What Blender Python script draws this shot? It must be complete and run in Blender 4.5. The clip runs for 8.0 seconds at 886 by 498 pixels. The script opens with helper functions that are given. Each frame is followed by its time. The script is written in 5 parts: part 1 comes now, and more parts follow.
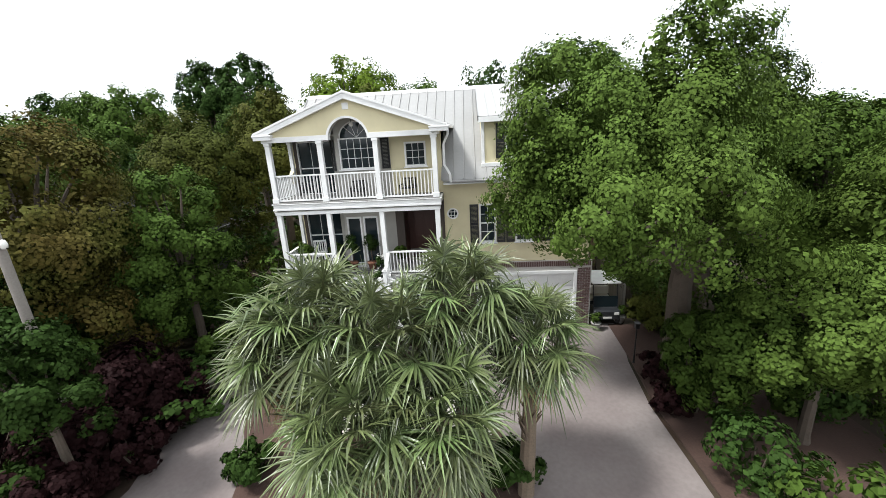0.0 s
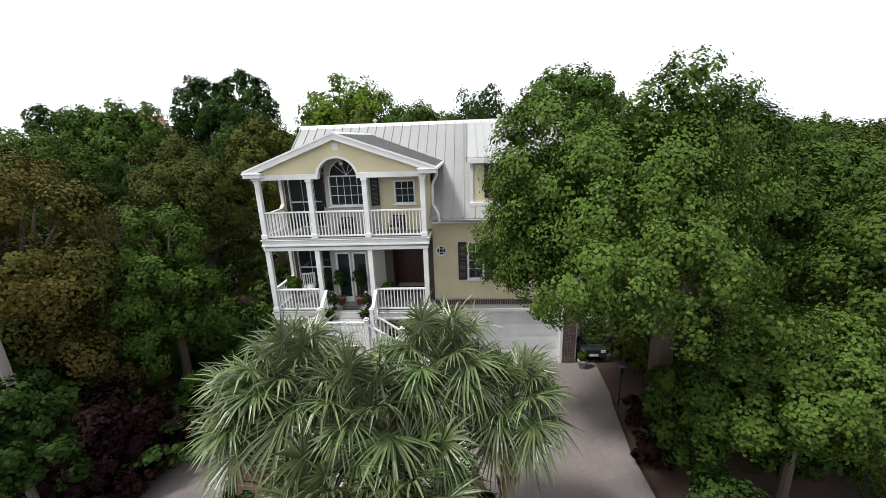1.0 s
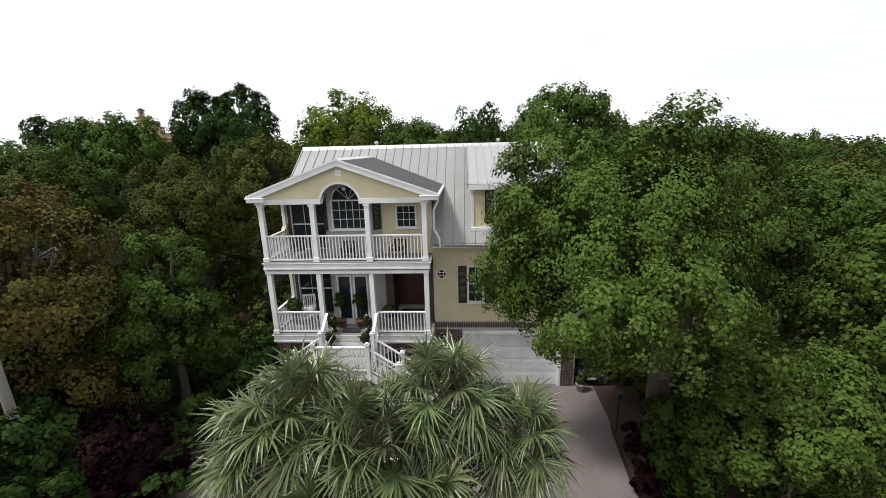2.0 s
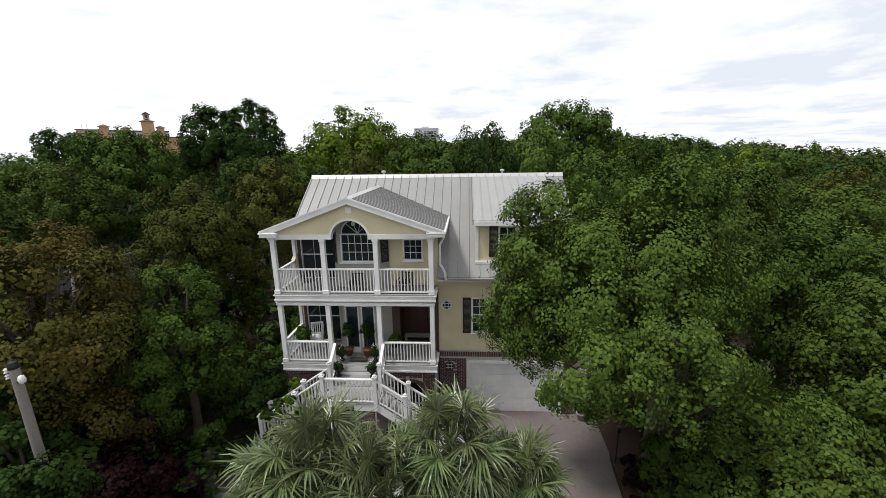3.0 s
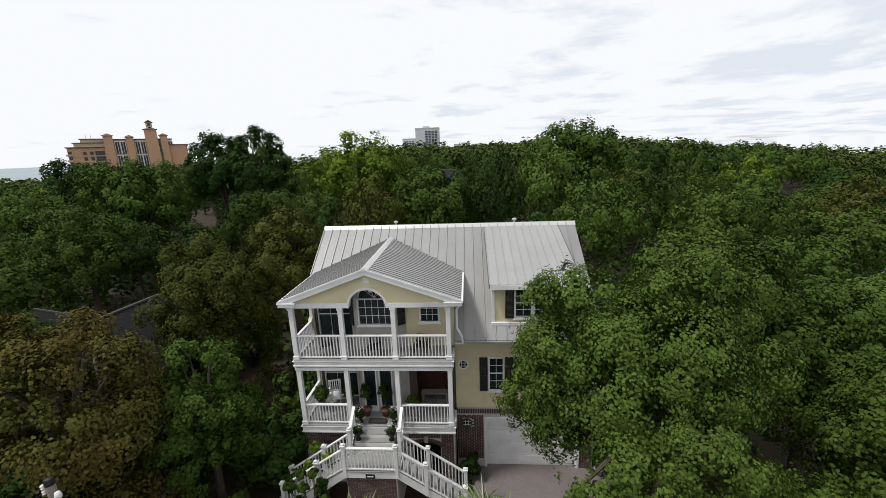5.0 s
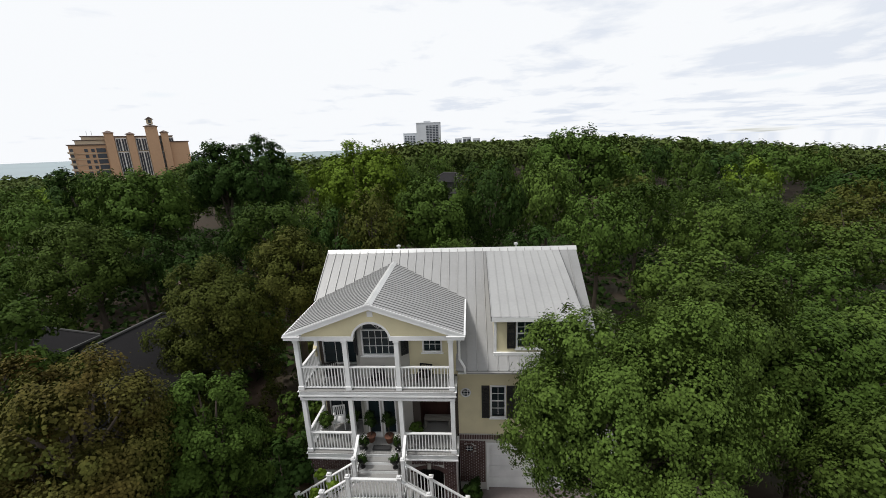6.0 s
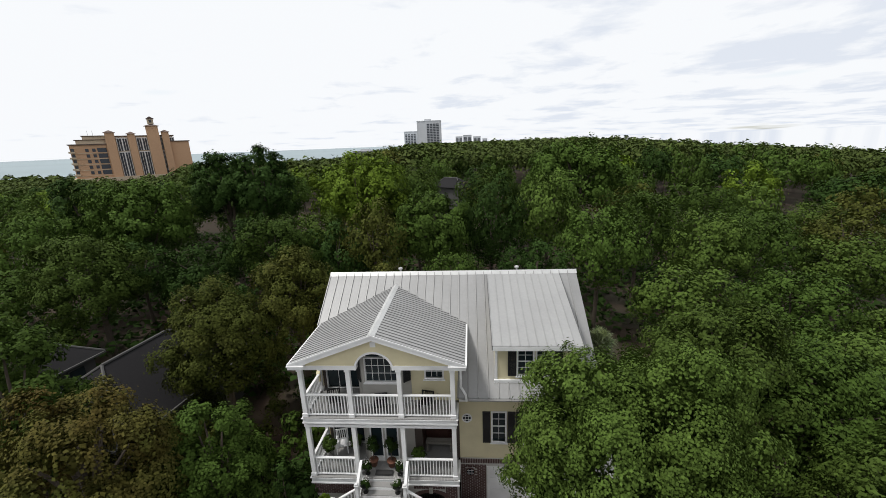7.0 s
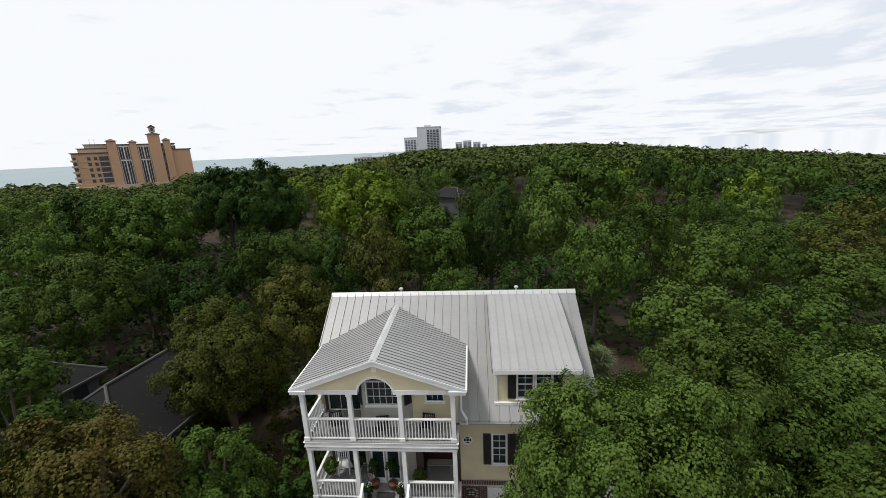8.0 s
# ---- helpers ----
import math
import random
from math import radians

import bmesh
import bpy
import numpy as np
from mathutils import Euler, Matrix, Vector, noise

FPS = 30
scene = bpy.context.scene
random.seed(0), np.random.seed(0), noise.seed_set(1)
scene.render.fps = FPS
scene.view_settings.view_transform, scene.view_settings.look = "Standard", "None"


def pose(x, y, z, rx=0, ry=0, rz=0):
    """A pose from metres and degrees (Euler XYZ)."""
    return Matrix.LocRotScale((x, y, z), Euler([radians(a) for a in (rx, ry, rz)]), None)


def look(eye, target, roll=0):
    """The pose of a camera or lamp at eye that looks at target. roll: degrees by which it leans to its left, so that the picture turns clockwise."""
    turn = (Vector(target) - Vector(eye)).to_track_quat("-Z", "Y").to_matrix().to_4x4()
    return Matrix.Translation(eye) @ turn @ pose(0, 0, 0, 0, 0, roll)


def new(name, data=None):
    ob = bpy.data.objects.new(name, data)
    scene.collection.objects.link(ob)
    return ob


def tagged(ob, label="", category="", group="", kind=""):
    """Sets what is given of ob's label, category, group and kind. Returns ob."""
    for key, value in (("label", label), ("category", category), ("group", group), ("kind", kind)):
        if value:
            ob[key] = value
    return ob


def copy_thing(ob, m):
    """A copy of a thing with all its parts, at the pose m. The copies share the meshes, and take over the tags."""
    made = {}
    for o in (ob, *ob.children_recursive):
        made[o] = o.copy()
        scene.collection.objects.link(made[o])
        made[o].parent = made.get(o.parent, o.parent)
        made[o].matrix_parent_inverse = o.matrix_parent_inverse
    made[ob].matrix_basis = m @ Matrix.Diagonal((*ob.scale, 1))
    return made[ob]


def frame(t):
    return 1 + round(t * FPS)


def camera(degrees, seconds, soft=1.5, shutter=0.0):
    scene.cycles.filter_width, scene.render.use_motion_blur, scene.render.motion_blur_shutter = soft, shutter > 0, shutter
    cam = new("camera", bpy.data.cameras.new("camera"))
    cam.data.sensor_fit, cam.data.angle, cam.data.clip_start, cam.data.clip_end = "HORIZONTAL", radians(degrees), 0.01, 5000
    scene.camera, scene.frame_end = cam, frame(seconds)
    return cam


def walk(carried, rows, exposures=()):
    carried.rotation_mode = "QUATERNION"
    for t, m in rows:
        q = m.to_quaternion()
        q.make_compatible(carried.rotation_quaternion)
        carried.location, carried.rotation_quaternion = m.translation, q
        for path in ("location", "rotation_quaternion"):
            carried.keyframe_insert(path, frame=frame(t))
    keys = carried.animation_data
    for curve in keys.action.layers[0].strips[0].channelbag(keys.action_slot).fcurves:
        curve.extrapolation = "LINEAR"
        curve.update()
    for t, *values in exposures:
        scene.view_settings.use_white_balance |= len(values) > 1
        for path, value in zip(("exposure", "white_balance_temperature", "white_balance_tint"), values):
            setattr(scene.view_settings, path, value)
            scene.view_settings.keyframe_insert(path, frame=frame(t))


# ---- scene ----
cam = camera(97.0, 8.0, soft=0.7)
PATH = [
    (0, (7.567, -14.435, 8.336), (7.409, -12.524, 7.764), -3.2),
    (0.5, (7.739, -14.219, 8.899), (7.581, -12.307, 8.336), -2.7),
    (1, (7.941, -14.151, 9.497), (7.801, -12.229, 8.959), -2.1),
    (1.5, (7.85, -14.11, 9.70), (7.73, -12.182, 9.19), -1.8),
    (3, (7.606, -14.38, 11.40), (7.486, -12.443, 10.925), -0.9),
    (3.5, (7.479, -14.281, 11.855), (7.345, -12.34, 11.392), -1.7),
    (4.5, (7.146, -13.974, 13.203), (7.013, -12.035, 12.731), -2.0),
    (6, (7.106, -13.649, 15.49), (6.964, -11.721, 14.979), -2.2),
    (7, (7.098, -13.516, 16.802), (6.953, -11.59, 16.28), -2.2),
    (8, (7.157, -13.522, 17.64), (7.01, -11.59, 17.143), -2.5),
]
EXPOSURES = [(0, 0.86, 6250, 8), (1.0, 0.42, 6300, 9), (1.5, 0.28, 6350, 9), (3, -0.1, 6400, 10), (4.5, -0.19, 6400, 10), (8, -0.2, 6380, 10)]
walk(cam, [(t, look(eye, target, roll)) for t, eye, target, roll in PATH], EXPOSURES)

# ---- sky and sun: a bright, broken overcast ----
SUN_ELEVATION, SUN_AZIMUTH = 62.0, 250.0      # azimuth: degrees clockwise from +y
world = bpy.data.worlds.new("overcast")
world.use_nodes = True
scene.world = world
wt = world.node_tree
wt.nodes.clear()


def wnode(kind, **values):
    n = wt.nodes.new(kind)
    for k, v in values.items():
        n.inputs[k].default_value = v
    return n


def wmath(op, a, b=None):
    n = wt.nodes.new("ShaderNodeMath")
    n.operation = op
    for i, v in enumerate((a, b)):
        if v is None:
            continue
        if isinstance(v, (int, float)):
            n.inputs[i].default_value = v
        else:
            wt.links.new(v, n.inputs[i])
    return n.outputs[0]


w_out = wt.nodes.new("ShaderNodeOutputWorld")
w_bg = wt.nodes.new("ShaderNodeBackground")
w_sky = wt.nodes.new("ShaderNodeTexSky")
w_sky.sky_type, w_sky.sun_disc = "NISHITA", False
w_sky.sun_elevation, w_sky.sun_rotation = radians(SUN_ELEVATION), radians(SUN_AZIMUTH)
w_dir = wt.nodes.new("ShaderNodeTexCoord")
w_sep = wt.nodes.new("ShaderNodeSeparateXYZ")
wt.links.new(w_dir.outputs["Generated"], w_sep.inputs[0])
w_up = wmath("ADD", wmath("MAXIMUM", w_sep.outputs[2], 0.0), 0.07)
w_vec = wt.nodes.new("ShaderNodeCombineXYZ")
wt.links.new(wmath("DIVIDE", w_sep.outputs[0], w_up), w_vec.inputs[0])
wt.links.new(wmath("DIVIDE", w_sep.outputs[1], w_up), w_vec.inputs[1])
w_noise = wnode("ShaderNodeTexNoise", Scale=0.9, Detail=6.0, Roughness=0.6, Distortion=0.2)
wt.links.new(w_vec.outputs[0], w_noise.inputs["Vector"])
w_cloud = wt.nodes.new("ShaderNodeValToRGB")
w_cloud.color_ramp.elements[0].position, w_cloud.color_ramp.elements[0].color = 0.35, (0.79, 0.83, 0.90, 1)
w_cloud.color_ramp.elements[1].position, w_cloud.color_ramp.elements[1].color = 0.47, (0.98, 0.99, 1.0, 1)
wt.links.new(wmath("ADD", w_noise.outputs["Fac"], wmath("MULTIPLY", w_sep.outputs[0], -0.11)), w_cloud.inputs[0])
w_gain = wt.nodes.new("ShaderNodeVectorMath")
w_gain.operation = "SCALE"
w_gain.inputs["Scale"].default_value = 0.15
wt.links.new(w_sky.outputs[0], w_gain.inputs[0])
w_big = wnode("ShaderNodeTexNoise", Scale=0.33, Detail=3.0, Roughness=0.5)
wt.links.new(w_vec.outputs[0], w_big.inputs["Vector"])
w_cover = wt.nodes.new("ShaderNodeMapRange")
w_cover.inputs["From Min"].default_value, w_cover.inputs["From Max"].default_value = 0.22, 0.34
wt.links.new(w_big.outputs["Fac"], w_cover.inputs["Value"])
w_mix = wt.nodes.new("ShaderNodeMix")
w_mix.data_type = "RGBA"
wt.links.new(w_cover.outputs[0], w_mix.inputs[0])
wt.links.new(w_gain.outputs[0], w_mix.inputs[6])
wt.links.new(w_cloud.outputs[0], w_mix.inputs[7])
wt.links.new(w_mix.outputs[2], w_bg.inputs[0])
w_bg.inputs[1].default_value = 1.11
wt.links.new(w_bg.outputs[0], w_out.inputs[0])

sun = new("sun", bpy.data.lights.new("sun", "SUN"))
sun.data.energy, sun.data.angle, sun.data.color = 3.2, radians(10), (1.0, 0.97, 0.92)
_e, _a = radians(SUN_ELEVATION), radians(SUN_AZIMUTH)
sun.matrix_world = look((0, 0, 0), (-math.cos(_e) * math.sin(_a), -math.cos(_e) * math.cos(_a), -math.sin(_e)))
sun.location = (0, -30, 60)

# ---- materials ----
def material(name, base, rough=0.7, metal=0.0, var=0.12, scale=3.0, fine=40.0, bump=0.15, island=0.0, obj=0.0, tint=None, translucent=0.0, spec=0.5):
    """A surface with stains at one scale and grain at another. island, obj: how much pieces and objects differ."""
    mat = bpy.data.materials.new(name)
    mat.use_nodes = True
    nt = mat.node_tree
    nt.nodes.clear()
    out = nt.nodes.new("ShaderNodeOutputMaterial")
    bs = nt.nodes.new("ShaderNodeBsdfPrincipled")
    bs.inputs["Roughness"].default_value = rough
    bs.inputs["Metallic"].default_value = metal
    bs.inputs["Specular IOR Level"].default_value = spec
    tc = nt.nodes.new("ShaderNodeTexCoord")
    n1 = nt.nodes.new("ShaderNodeTexNoise")
    n1.inputs["Scale"].default_value, n1.inputs["Detail"].default_value = scale, 4.0
    n2 = nt.nodes.new("ShaderNodeTexNoise")
    n2.inputs["Scale"].default_value, n2.inputs["Detail"].default_value = fine, 3.0
    for n in (n1, n2):
        nt.links.new(tc.outputs["Object"], n.inputs["Vector"])

    def calc(op, a, b):
        m = nt.nodes.new("ShaderNodeMath")
        m.operation = op
        for i, v in enumerate((a, b)):
            if isinstance(v, (int, float)):
                m.inputs[i].default_value = v
            else:
                nt.links.new(v, m.inputs[i])
        return m.outputs[0]

    both = calc("ADD", calc("MULTIPLY", n1.outputs["Fac"], 1.3), calc("MULTIPLY", n2.outputs["Fac"], 0.7))
    level = calc("ADD", calc("MULTIPLY", calc("SUBTRACT", both, 1.0), 2.4 * var), 1.0)
    if island:
        geo = nt.nodes.new("ShaderNodeNewGeometry")
        level = calc("MULTIPLY", level, calc("ADD", calc("MULTIPLY", geo.outputs["Random Per Island"], island), 1 - island / 2))
    info = None
    if obj:
        info = nt.nodes.new("ShaderNodeObjectInfo")
        level = calc("MULTIPLY", level, calc("ADD", calc("MULTIPLY", info.outputs["Random"], obj), 1 - obj / 2))
    mix = nt.nodes.new("ShaderNodeMix")
    mix.data_type = "RGBA"
    mix.inputs[6].default_value = (*base, 1)
    mix.inputs[7].default_value = (*(tint or [c * 0.8 for c in base]), 1)
    ramp = nt.nodes.new("ShaderNodeMapRange")
    ramp.inputs["From Min"].default_value, ramp.inputs["From Max"].default_value = 0.35, 0.7
    nt.links.new(n1.outputs["Fac"], ramp.inputs["Value"])
    fac = ramp.outputs[0]
    if info is not None and tint:
        fac = calc("MULTIPLY", calc("ADD", fac, info.outputs["Random"]), 0.5)
    nt.links.new(fac, mix.inputs[0])
    mul = nt.nodes.new("ShaderNodeVectorMath")
    mul.operation = "SCALE"
    nt.links.new(mix.outputs[2], mul.inputs[0])
    nt.links.new(level, mul.inputs["Scale"])
    nt.links.new(mul.outputs[0], bs.inputs["Base Color"])
    if bump:
        bp = nt.nodes.new("ShaderNodeBump")
        bp.inputs["Strength"].default_value, bp.inputs["Distance"].default_value = bump, 0.02
        nt.links.new(n2.outputs["Fac"], bp.inputs["Height"])
        nt.links.new(bp.outputs[0], bs.inputs["Normal"])
    if translucent:
        tr = nt.nodes.new("ShaderNodeBsdfTranslucent")
        nt.links.new(mul.outputs[0], tr.inputs["Color"])
        ms = nt.nodes.new("ShaderNodeMixShader")
        ms.inputs[0].default_value = translucent
        nt.links.new(bs.outputs[0], ms.inputs[1])
        nt.links.new(tr.outputs[0], ms.inputs[2])
        nt.links.new(ms.outputs[0], out.inputs[0])
    else:
        nt.links.new(bs.outputs[0], out.inputs[0])
    return mat


def glass_material(name, base=(0.016, 0.026, 0.03)):
    mat = material(name, base, rough=0.06, var=0.1, scale=1.5, bump=0.0, spec=0.35)
    return mat


def leaf_material(name, base, tint):
    return material(name, base, rough=0.7, var=0.25, scale=0.45, fine=9.0, bump=0.0, island=0.55, obj=0.62, tint=tint, translucent=0.1, spec=0.06)


M = {
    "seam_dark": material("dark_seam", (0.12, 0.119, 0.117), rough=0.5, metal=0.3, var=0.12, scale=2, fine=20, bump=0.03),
    # dark brown wall with the porch's shade put into its colour
    "shade_wall": material("shaded_porch_wall", (0.055, 0.042, 0.034), rough=0.7, var=0.2, scale=2, fine=25, bump=0.1),
    "seam": material("weathered_seam", (0.30, 0.297, 0.29), rough=0.5, metal=0.3, var=0.12, scale=2, fine=20, bump=0.03),
    "leaf_mid": leaf_material("leaf_mid", (0.053, 0.089, 0.015), (0.041, 0.070, 0.013)),
    "leaf_dark": leaf_material("leaf_dark", (0.031, 0.059, 0.011), (0.022, 0.044, 0.010)),
    "leaf_light": leaf_material("leaf_light", (0.119, 0.176, 0.018), (0.083, 0.133, 0.016)),
    "leaf_olive": leaf_material("leaf_olive", (0.066, 0.084, 0.015), (0.072, 0.068, 0.017)),
    "leaf_rust": leaf_material("leaf_rust", (0.085, 0.044, 0.014), (0.042, 0.054, 0.011)),
    "leaf_plum": leaf_material("leaf_plum", (0.024, 0.009, 0.010), (0.015, 0.007, 0.007)),
    "leaf_oak": leaf_material("leaf_oak", (0.074, 0.112, 0.021), (0.052, 0.085, 0.016)),
    "leaf_far": leaf_material("leaf_far", (0.050, 0.080, 0.018), (0.067, 0.080, 0.021)),
    "palm": material("palm", (0.12, 0.135, 0.056), spec=0.45, rough=0.36, var=0.25, scale=1.6, fine=14, bump=0.0, island=1.1, obj=0.7, tint=(0.06, 0.095, 0.032), translucent=0.12),
    "palm_dry": material("palm_dry", (0.26, 0.19, 0.09), rough=0.7, var=0.25, island=0.4, obj=0.4),
    "bark": material("bark", (0.085, 0.066, 0.05), rough=0.95, var=0.35, scale=4, fine=30, bump=0.6),
    "palm_bark": material("palm_bark", (0.16, 0.12, 0.085), rough=0.95, var=0.35, scale=5, fine=25, bump=0.6),
    "soil": material("soil", (0.04, 0.022, 0.012), rough=1.0, var=0.3, scale=0.25, fine=7, bump=0.5, tint=(0.021, 0.02, 0.01)),
    "mulch": material("mulch", (0.06, 0.034, 0.026), rough=1.0, var=0.35, scale=1.0, fine=18, bump=0.6),
    "drive": material("drive", (0.2, 0.173, 0.165), rough=0.95, var=0.22, scale=0.5, fine=9, bump=0.35, tint=(0.125, 0.102, 0.098)),
    "concrete": material("concrete", (0.42, 0.40, 0.36), rough=0.9, var=0.15, scale=1.2, fine=22, bump=0.2),
    "white": material("white_paint", (0.79, 0.79, 0.785), rough=0.5, var=0.06, scale=1.5, fine=30, bump=0.05),
    "cream": material("cream_stucco", (0.65, 0.585, 0.385), rough=0.85, var=0.06, scale=1.1, fine=60, bump=0.25),
    "porch_wall": material("porch_wall", (0.42, 0.405, 0.37), rough=0.8, var=0.06, scale=1.4, fine=50, bump=0.1),
    "redwall": material("red_brown_door", (0.06, 0.022, 0.016), rough=0.45, var=0.2, scale=2, fine=24, bump=0.1),
    "deck": material("grey_deck", (0.26, 0.255, 0.245), rough=0.8, var=0.15, scale=2, fine=26, bump=0.15),
    "roof": material("galvanised_roof", (0.27, 0.268, 0.264), rough=0.5, metal=0.2, var=0.1, scale=0.6, fine=8, bump=0.05, obj=0.08),
    "dormer_roof": material("pale_roof_sheet", (0.34, 0.338, 0.332), rough=0.5, metal=0.2, var=0.1, scale=0.6, fine=8, bump=0.05, obj=0.06),
    "roof_trim": material("roof_trim", (0.52, 0.52, 0.51), rough=0.4, metal=0.25, var=0.06, scale=2, bump=0.03),
    "brick": material("brick", (0.135, 0.070, 0.060), rough=0.9, var=0.25, scale=6, fine=60, bump=0.3, obj=0.7, tint=(0.070, 0.056, 0.056)),
    "mortar": material("mortar", (0.52, 0.50, 0.47), rough=0.95, var=0.15, scale=3, fine=50, bump=0.3),
    "black": material("black_shutter", (0.018, 0.018, 0.02), rough=0.5, var=0.15, scale=2, fine=20, bump=0.05),
    "iron": material("black_iron", (0.02, 0.02, 0.02), rough=0.45, metal=0.5, var=0.15, bump=0.1),
    "glass": glass_material("window_glass"),
    "dark": material("inside_shade", (0.02, 0.018, 0.016), rough=0.9, var=0.2, bump=0.0),
    "terracotta": material("terracotta", (0.2, 0.085, 0.05), rough=0.85, var=0.2, scale=4, fine=30, bump=0.2),
    "stone_grey": material("stone_grey", (0.30, 0.29, 0.27), rough=0.9, var=0.2, scale=4, fine=30, bump=0.25),
    "wood_grey": material("weathered_wood", (0.27, 0.25, 0.22), rough=0.9, var=0.25, scale=2, fine=25, bump=0.3, obj=0.3),
    "pole_wood": material("pole_wood", (0.20, 0.18, 0.16), rough=0.9, var=0.25, scale=3, fine=25, bump=0.3),
    "shingle": material("grey_shingle", (0.022, 0.021, 0.022), spec=0.1, rough=0.95, var=0.25, scale=1.2, fine=14, bump=0.4, obj=0.25),
    "siding": material("grey_siding", (0.075, 0.073, 0.07), rough=0.8, var=0.1, scale=1, fine=12, bump=0.1),
    "tan": material("tan_stucco", (0.50, 0.31, 0.185), rough=0.85, var=0.1, scale=0.05, fine=1.0, bump=0.0),
    "tan_pale": material("pale_stucco", (0.52, 0.42, 0.30), rough=0.85, var=0.08, scale=0.05, fine=1.0, bump=0.0),
    "tile_roof": material("brown_tile_roof", (0.12, 0.082, 0.066), rough=0.9, var=0.2, scale=0.3, fine=2.0, bump=0.0),
    "tower_wall": material("tower_wall", (0.52, 0.53, 0.55), rough=0.8, var=0.06, scale=0.02, fine=0.5, bump=0.0),
    # haze over the farthest buildings is put into this paler wall colour
    "tower_far": material("hazed_tower_wall", (0.60, 0.62, 0.65), rough=0.8, var=0.06, scale=0.02, fine=0.5, bump=0.0),
    "tower_glass": material("tower_glass", (0.06, 0.066, 0.078), spec=0.25, rough=0.5, var=0.2, scale=0.05, fine=0.6, bump=0.0),
    "water": material("sea_water", (0.24, 0.30, 0.32), spec=0.25, rough=0.5, var=0.08, scale=0.004, fine=0.05, bump=0.1),
    "cart_body": material("cart_body", (0.03, 0.032, 0.036), rough=0.3, var=0.1, bump=0.0),
    "cart_roof": material("cart_roof", (0.74, 0.74, 0.72), rough=0.4, var=0.06, bump=0.0),
    "cart_seat": material("cart_seat", (0.55, 0.52, 0.44), rough=0.6, var=0.1, bump=0.05),
    "rubber": material("rubber", (0.022, 0.022, 0.022), rough=0.85, var=0.2, bump=0.1),
    "lamp_glass": material("lamp_glass", (0.75, 0.74, 0.7), rough=0.2, var=0.05, bump=0.0),
}


# ---- building blocks ----
def box(bm, x0, x1, y0, y1, z0, z1, bevel=0.0):
    m = Matrix.LocRotScale(((x0 + x1) / 2, (y0 + y1) / 2, (z0 + z1) / 2), None, (abs(x1 - x0), abs(y1 - y0), abs(z1 - z0)))
    made = bmesh.ops.create_cube(bm, size=1.0, matrix=m)
    if bevel:
        edges = list({e for v in made["verts"] for e in v.link_edges})
        bmesh.ops.bevel(bm, geom=edges, offset=bevel, segments=1, affect="EDGES")
    return bm


def boxes(*rows, bevel=0.0):
    bm = bmesh.new()
    for r in rows:
        box(bm, *r, bevel=bevel)
    return bm


def prism(points, a, b, axis="y"):
    """A polygon drawn in two axes and drawn out along the third, from a to b."""
    bm = bmesh.new()
    put = {"y": lambda p, d: (p[0], d, p[1]), "x": lambda p, d: (d, p[0], p[1]), "z": lambda p, d: (p[0], p[1], d)}[axis]
    one = [bm.verts.new(put(p, a)) for p in points]
    two = [bm.verts.new(put(p, b)) for p in points]
    bm.faces.new(one), bm.faces.new(two)
    for i in range(len(points)):
        j = (i + 1) % len(points)
        bm.faces.new((one[i], one[j], two[j], two[i]))
    bmesh.ops.recalc_face_normals(bm, faces=bm.faces)
    return bm


def tube(bm, points, radii, sides=8):
    """A tapered tube along points."""
    rings = []
    for i, p in enumerate(points):
        p = Vector(p)
        d = (Vector(points[min(i + 1, len(points) - 1)]) - Vector(points[max(i - 1, 0)])).normalized()
        u = d.cross(Vector((0.3, 0.9, 0.1))).normalized()
        w = d.cross(u)
        rings.append([bm.verts.new(p + radii[i] * (math.cos(k * math.tau / sides) * u + math.sin(k * math.tau / sides) * w)) for k in range(sides)])
    for a, b in zip(rings, rings[1:]):
        for k in range(sides):
            bm.faces.new((a[k], a[(k + 1) % sides], b[(k + 1) % sides], b[k]))
    bm.faces.new(rings[0]), bm.faces.new(rings[-1])
    bmesh.ops.recalc_face_normals(bm, faces=bm.faces)
    return bm


def lathe(profile, sides=14, at=(0, 0, 0)):
    """A turned body from (radius, height) pairs."""
    bm = bmesh.new()
    tube(bm, [(at[0], at[1], at[2] + z + 1e-5 * i) for i, (r, z) in enumerate(profile)], [max(r, 0.002) for r, z in profile], sides)
    return bm


def mesh_of(bm, name, mat, smooth=False):
    me = bpy.data.meshes.new(name)
    bm.to_mesh(me)
    bm.free()
    me.materials.append(mat)
    if smooth:
        me.polygons.foreach_set("use_smooth", [True] * len(me.polygons))
    return me


def part(name, bm, mat, parent=None, label="", smooth=False):
    """One mesh object from a bmesh (or a mesh), under a thing or a part."""
    me = mesh_of(bm, name, mat, smooth) if isinstance(bm, bmesh.types.BMesh) else bm
    ob = new(name, me)
    if parent is not None:
        ob.parent = parent
    return tagged(ob, label)


def thing(name, label, category, at=(0, 0, 0), turn=0.0, group="", kind=""):
    ob = new(name)
    ob.empty_display_size = 0.2
    ob.matrix_basis = pose(*at, 0, 0, turn)
    return tagged(ob, label, category, group, kind)


def structure(name, bm, mat, label, category, smooth=False):
    return tagged(part(name, bm, mat, None, "", smooth), label, category, "", "structure")


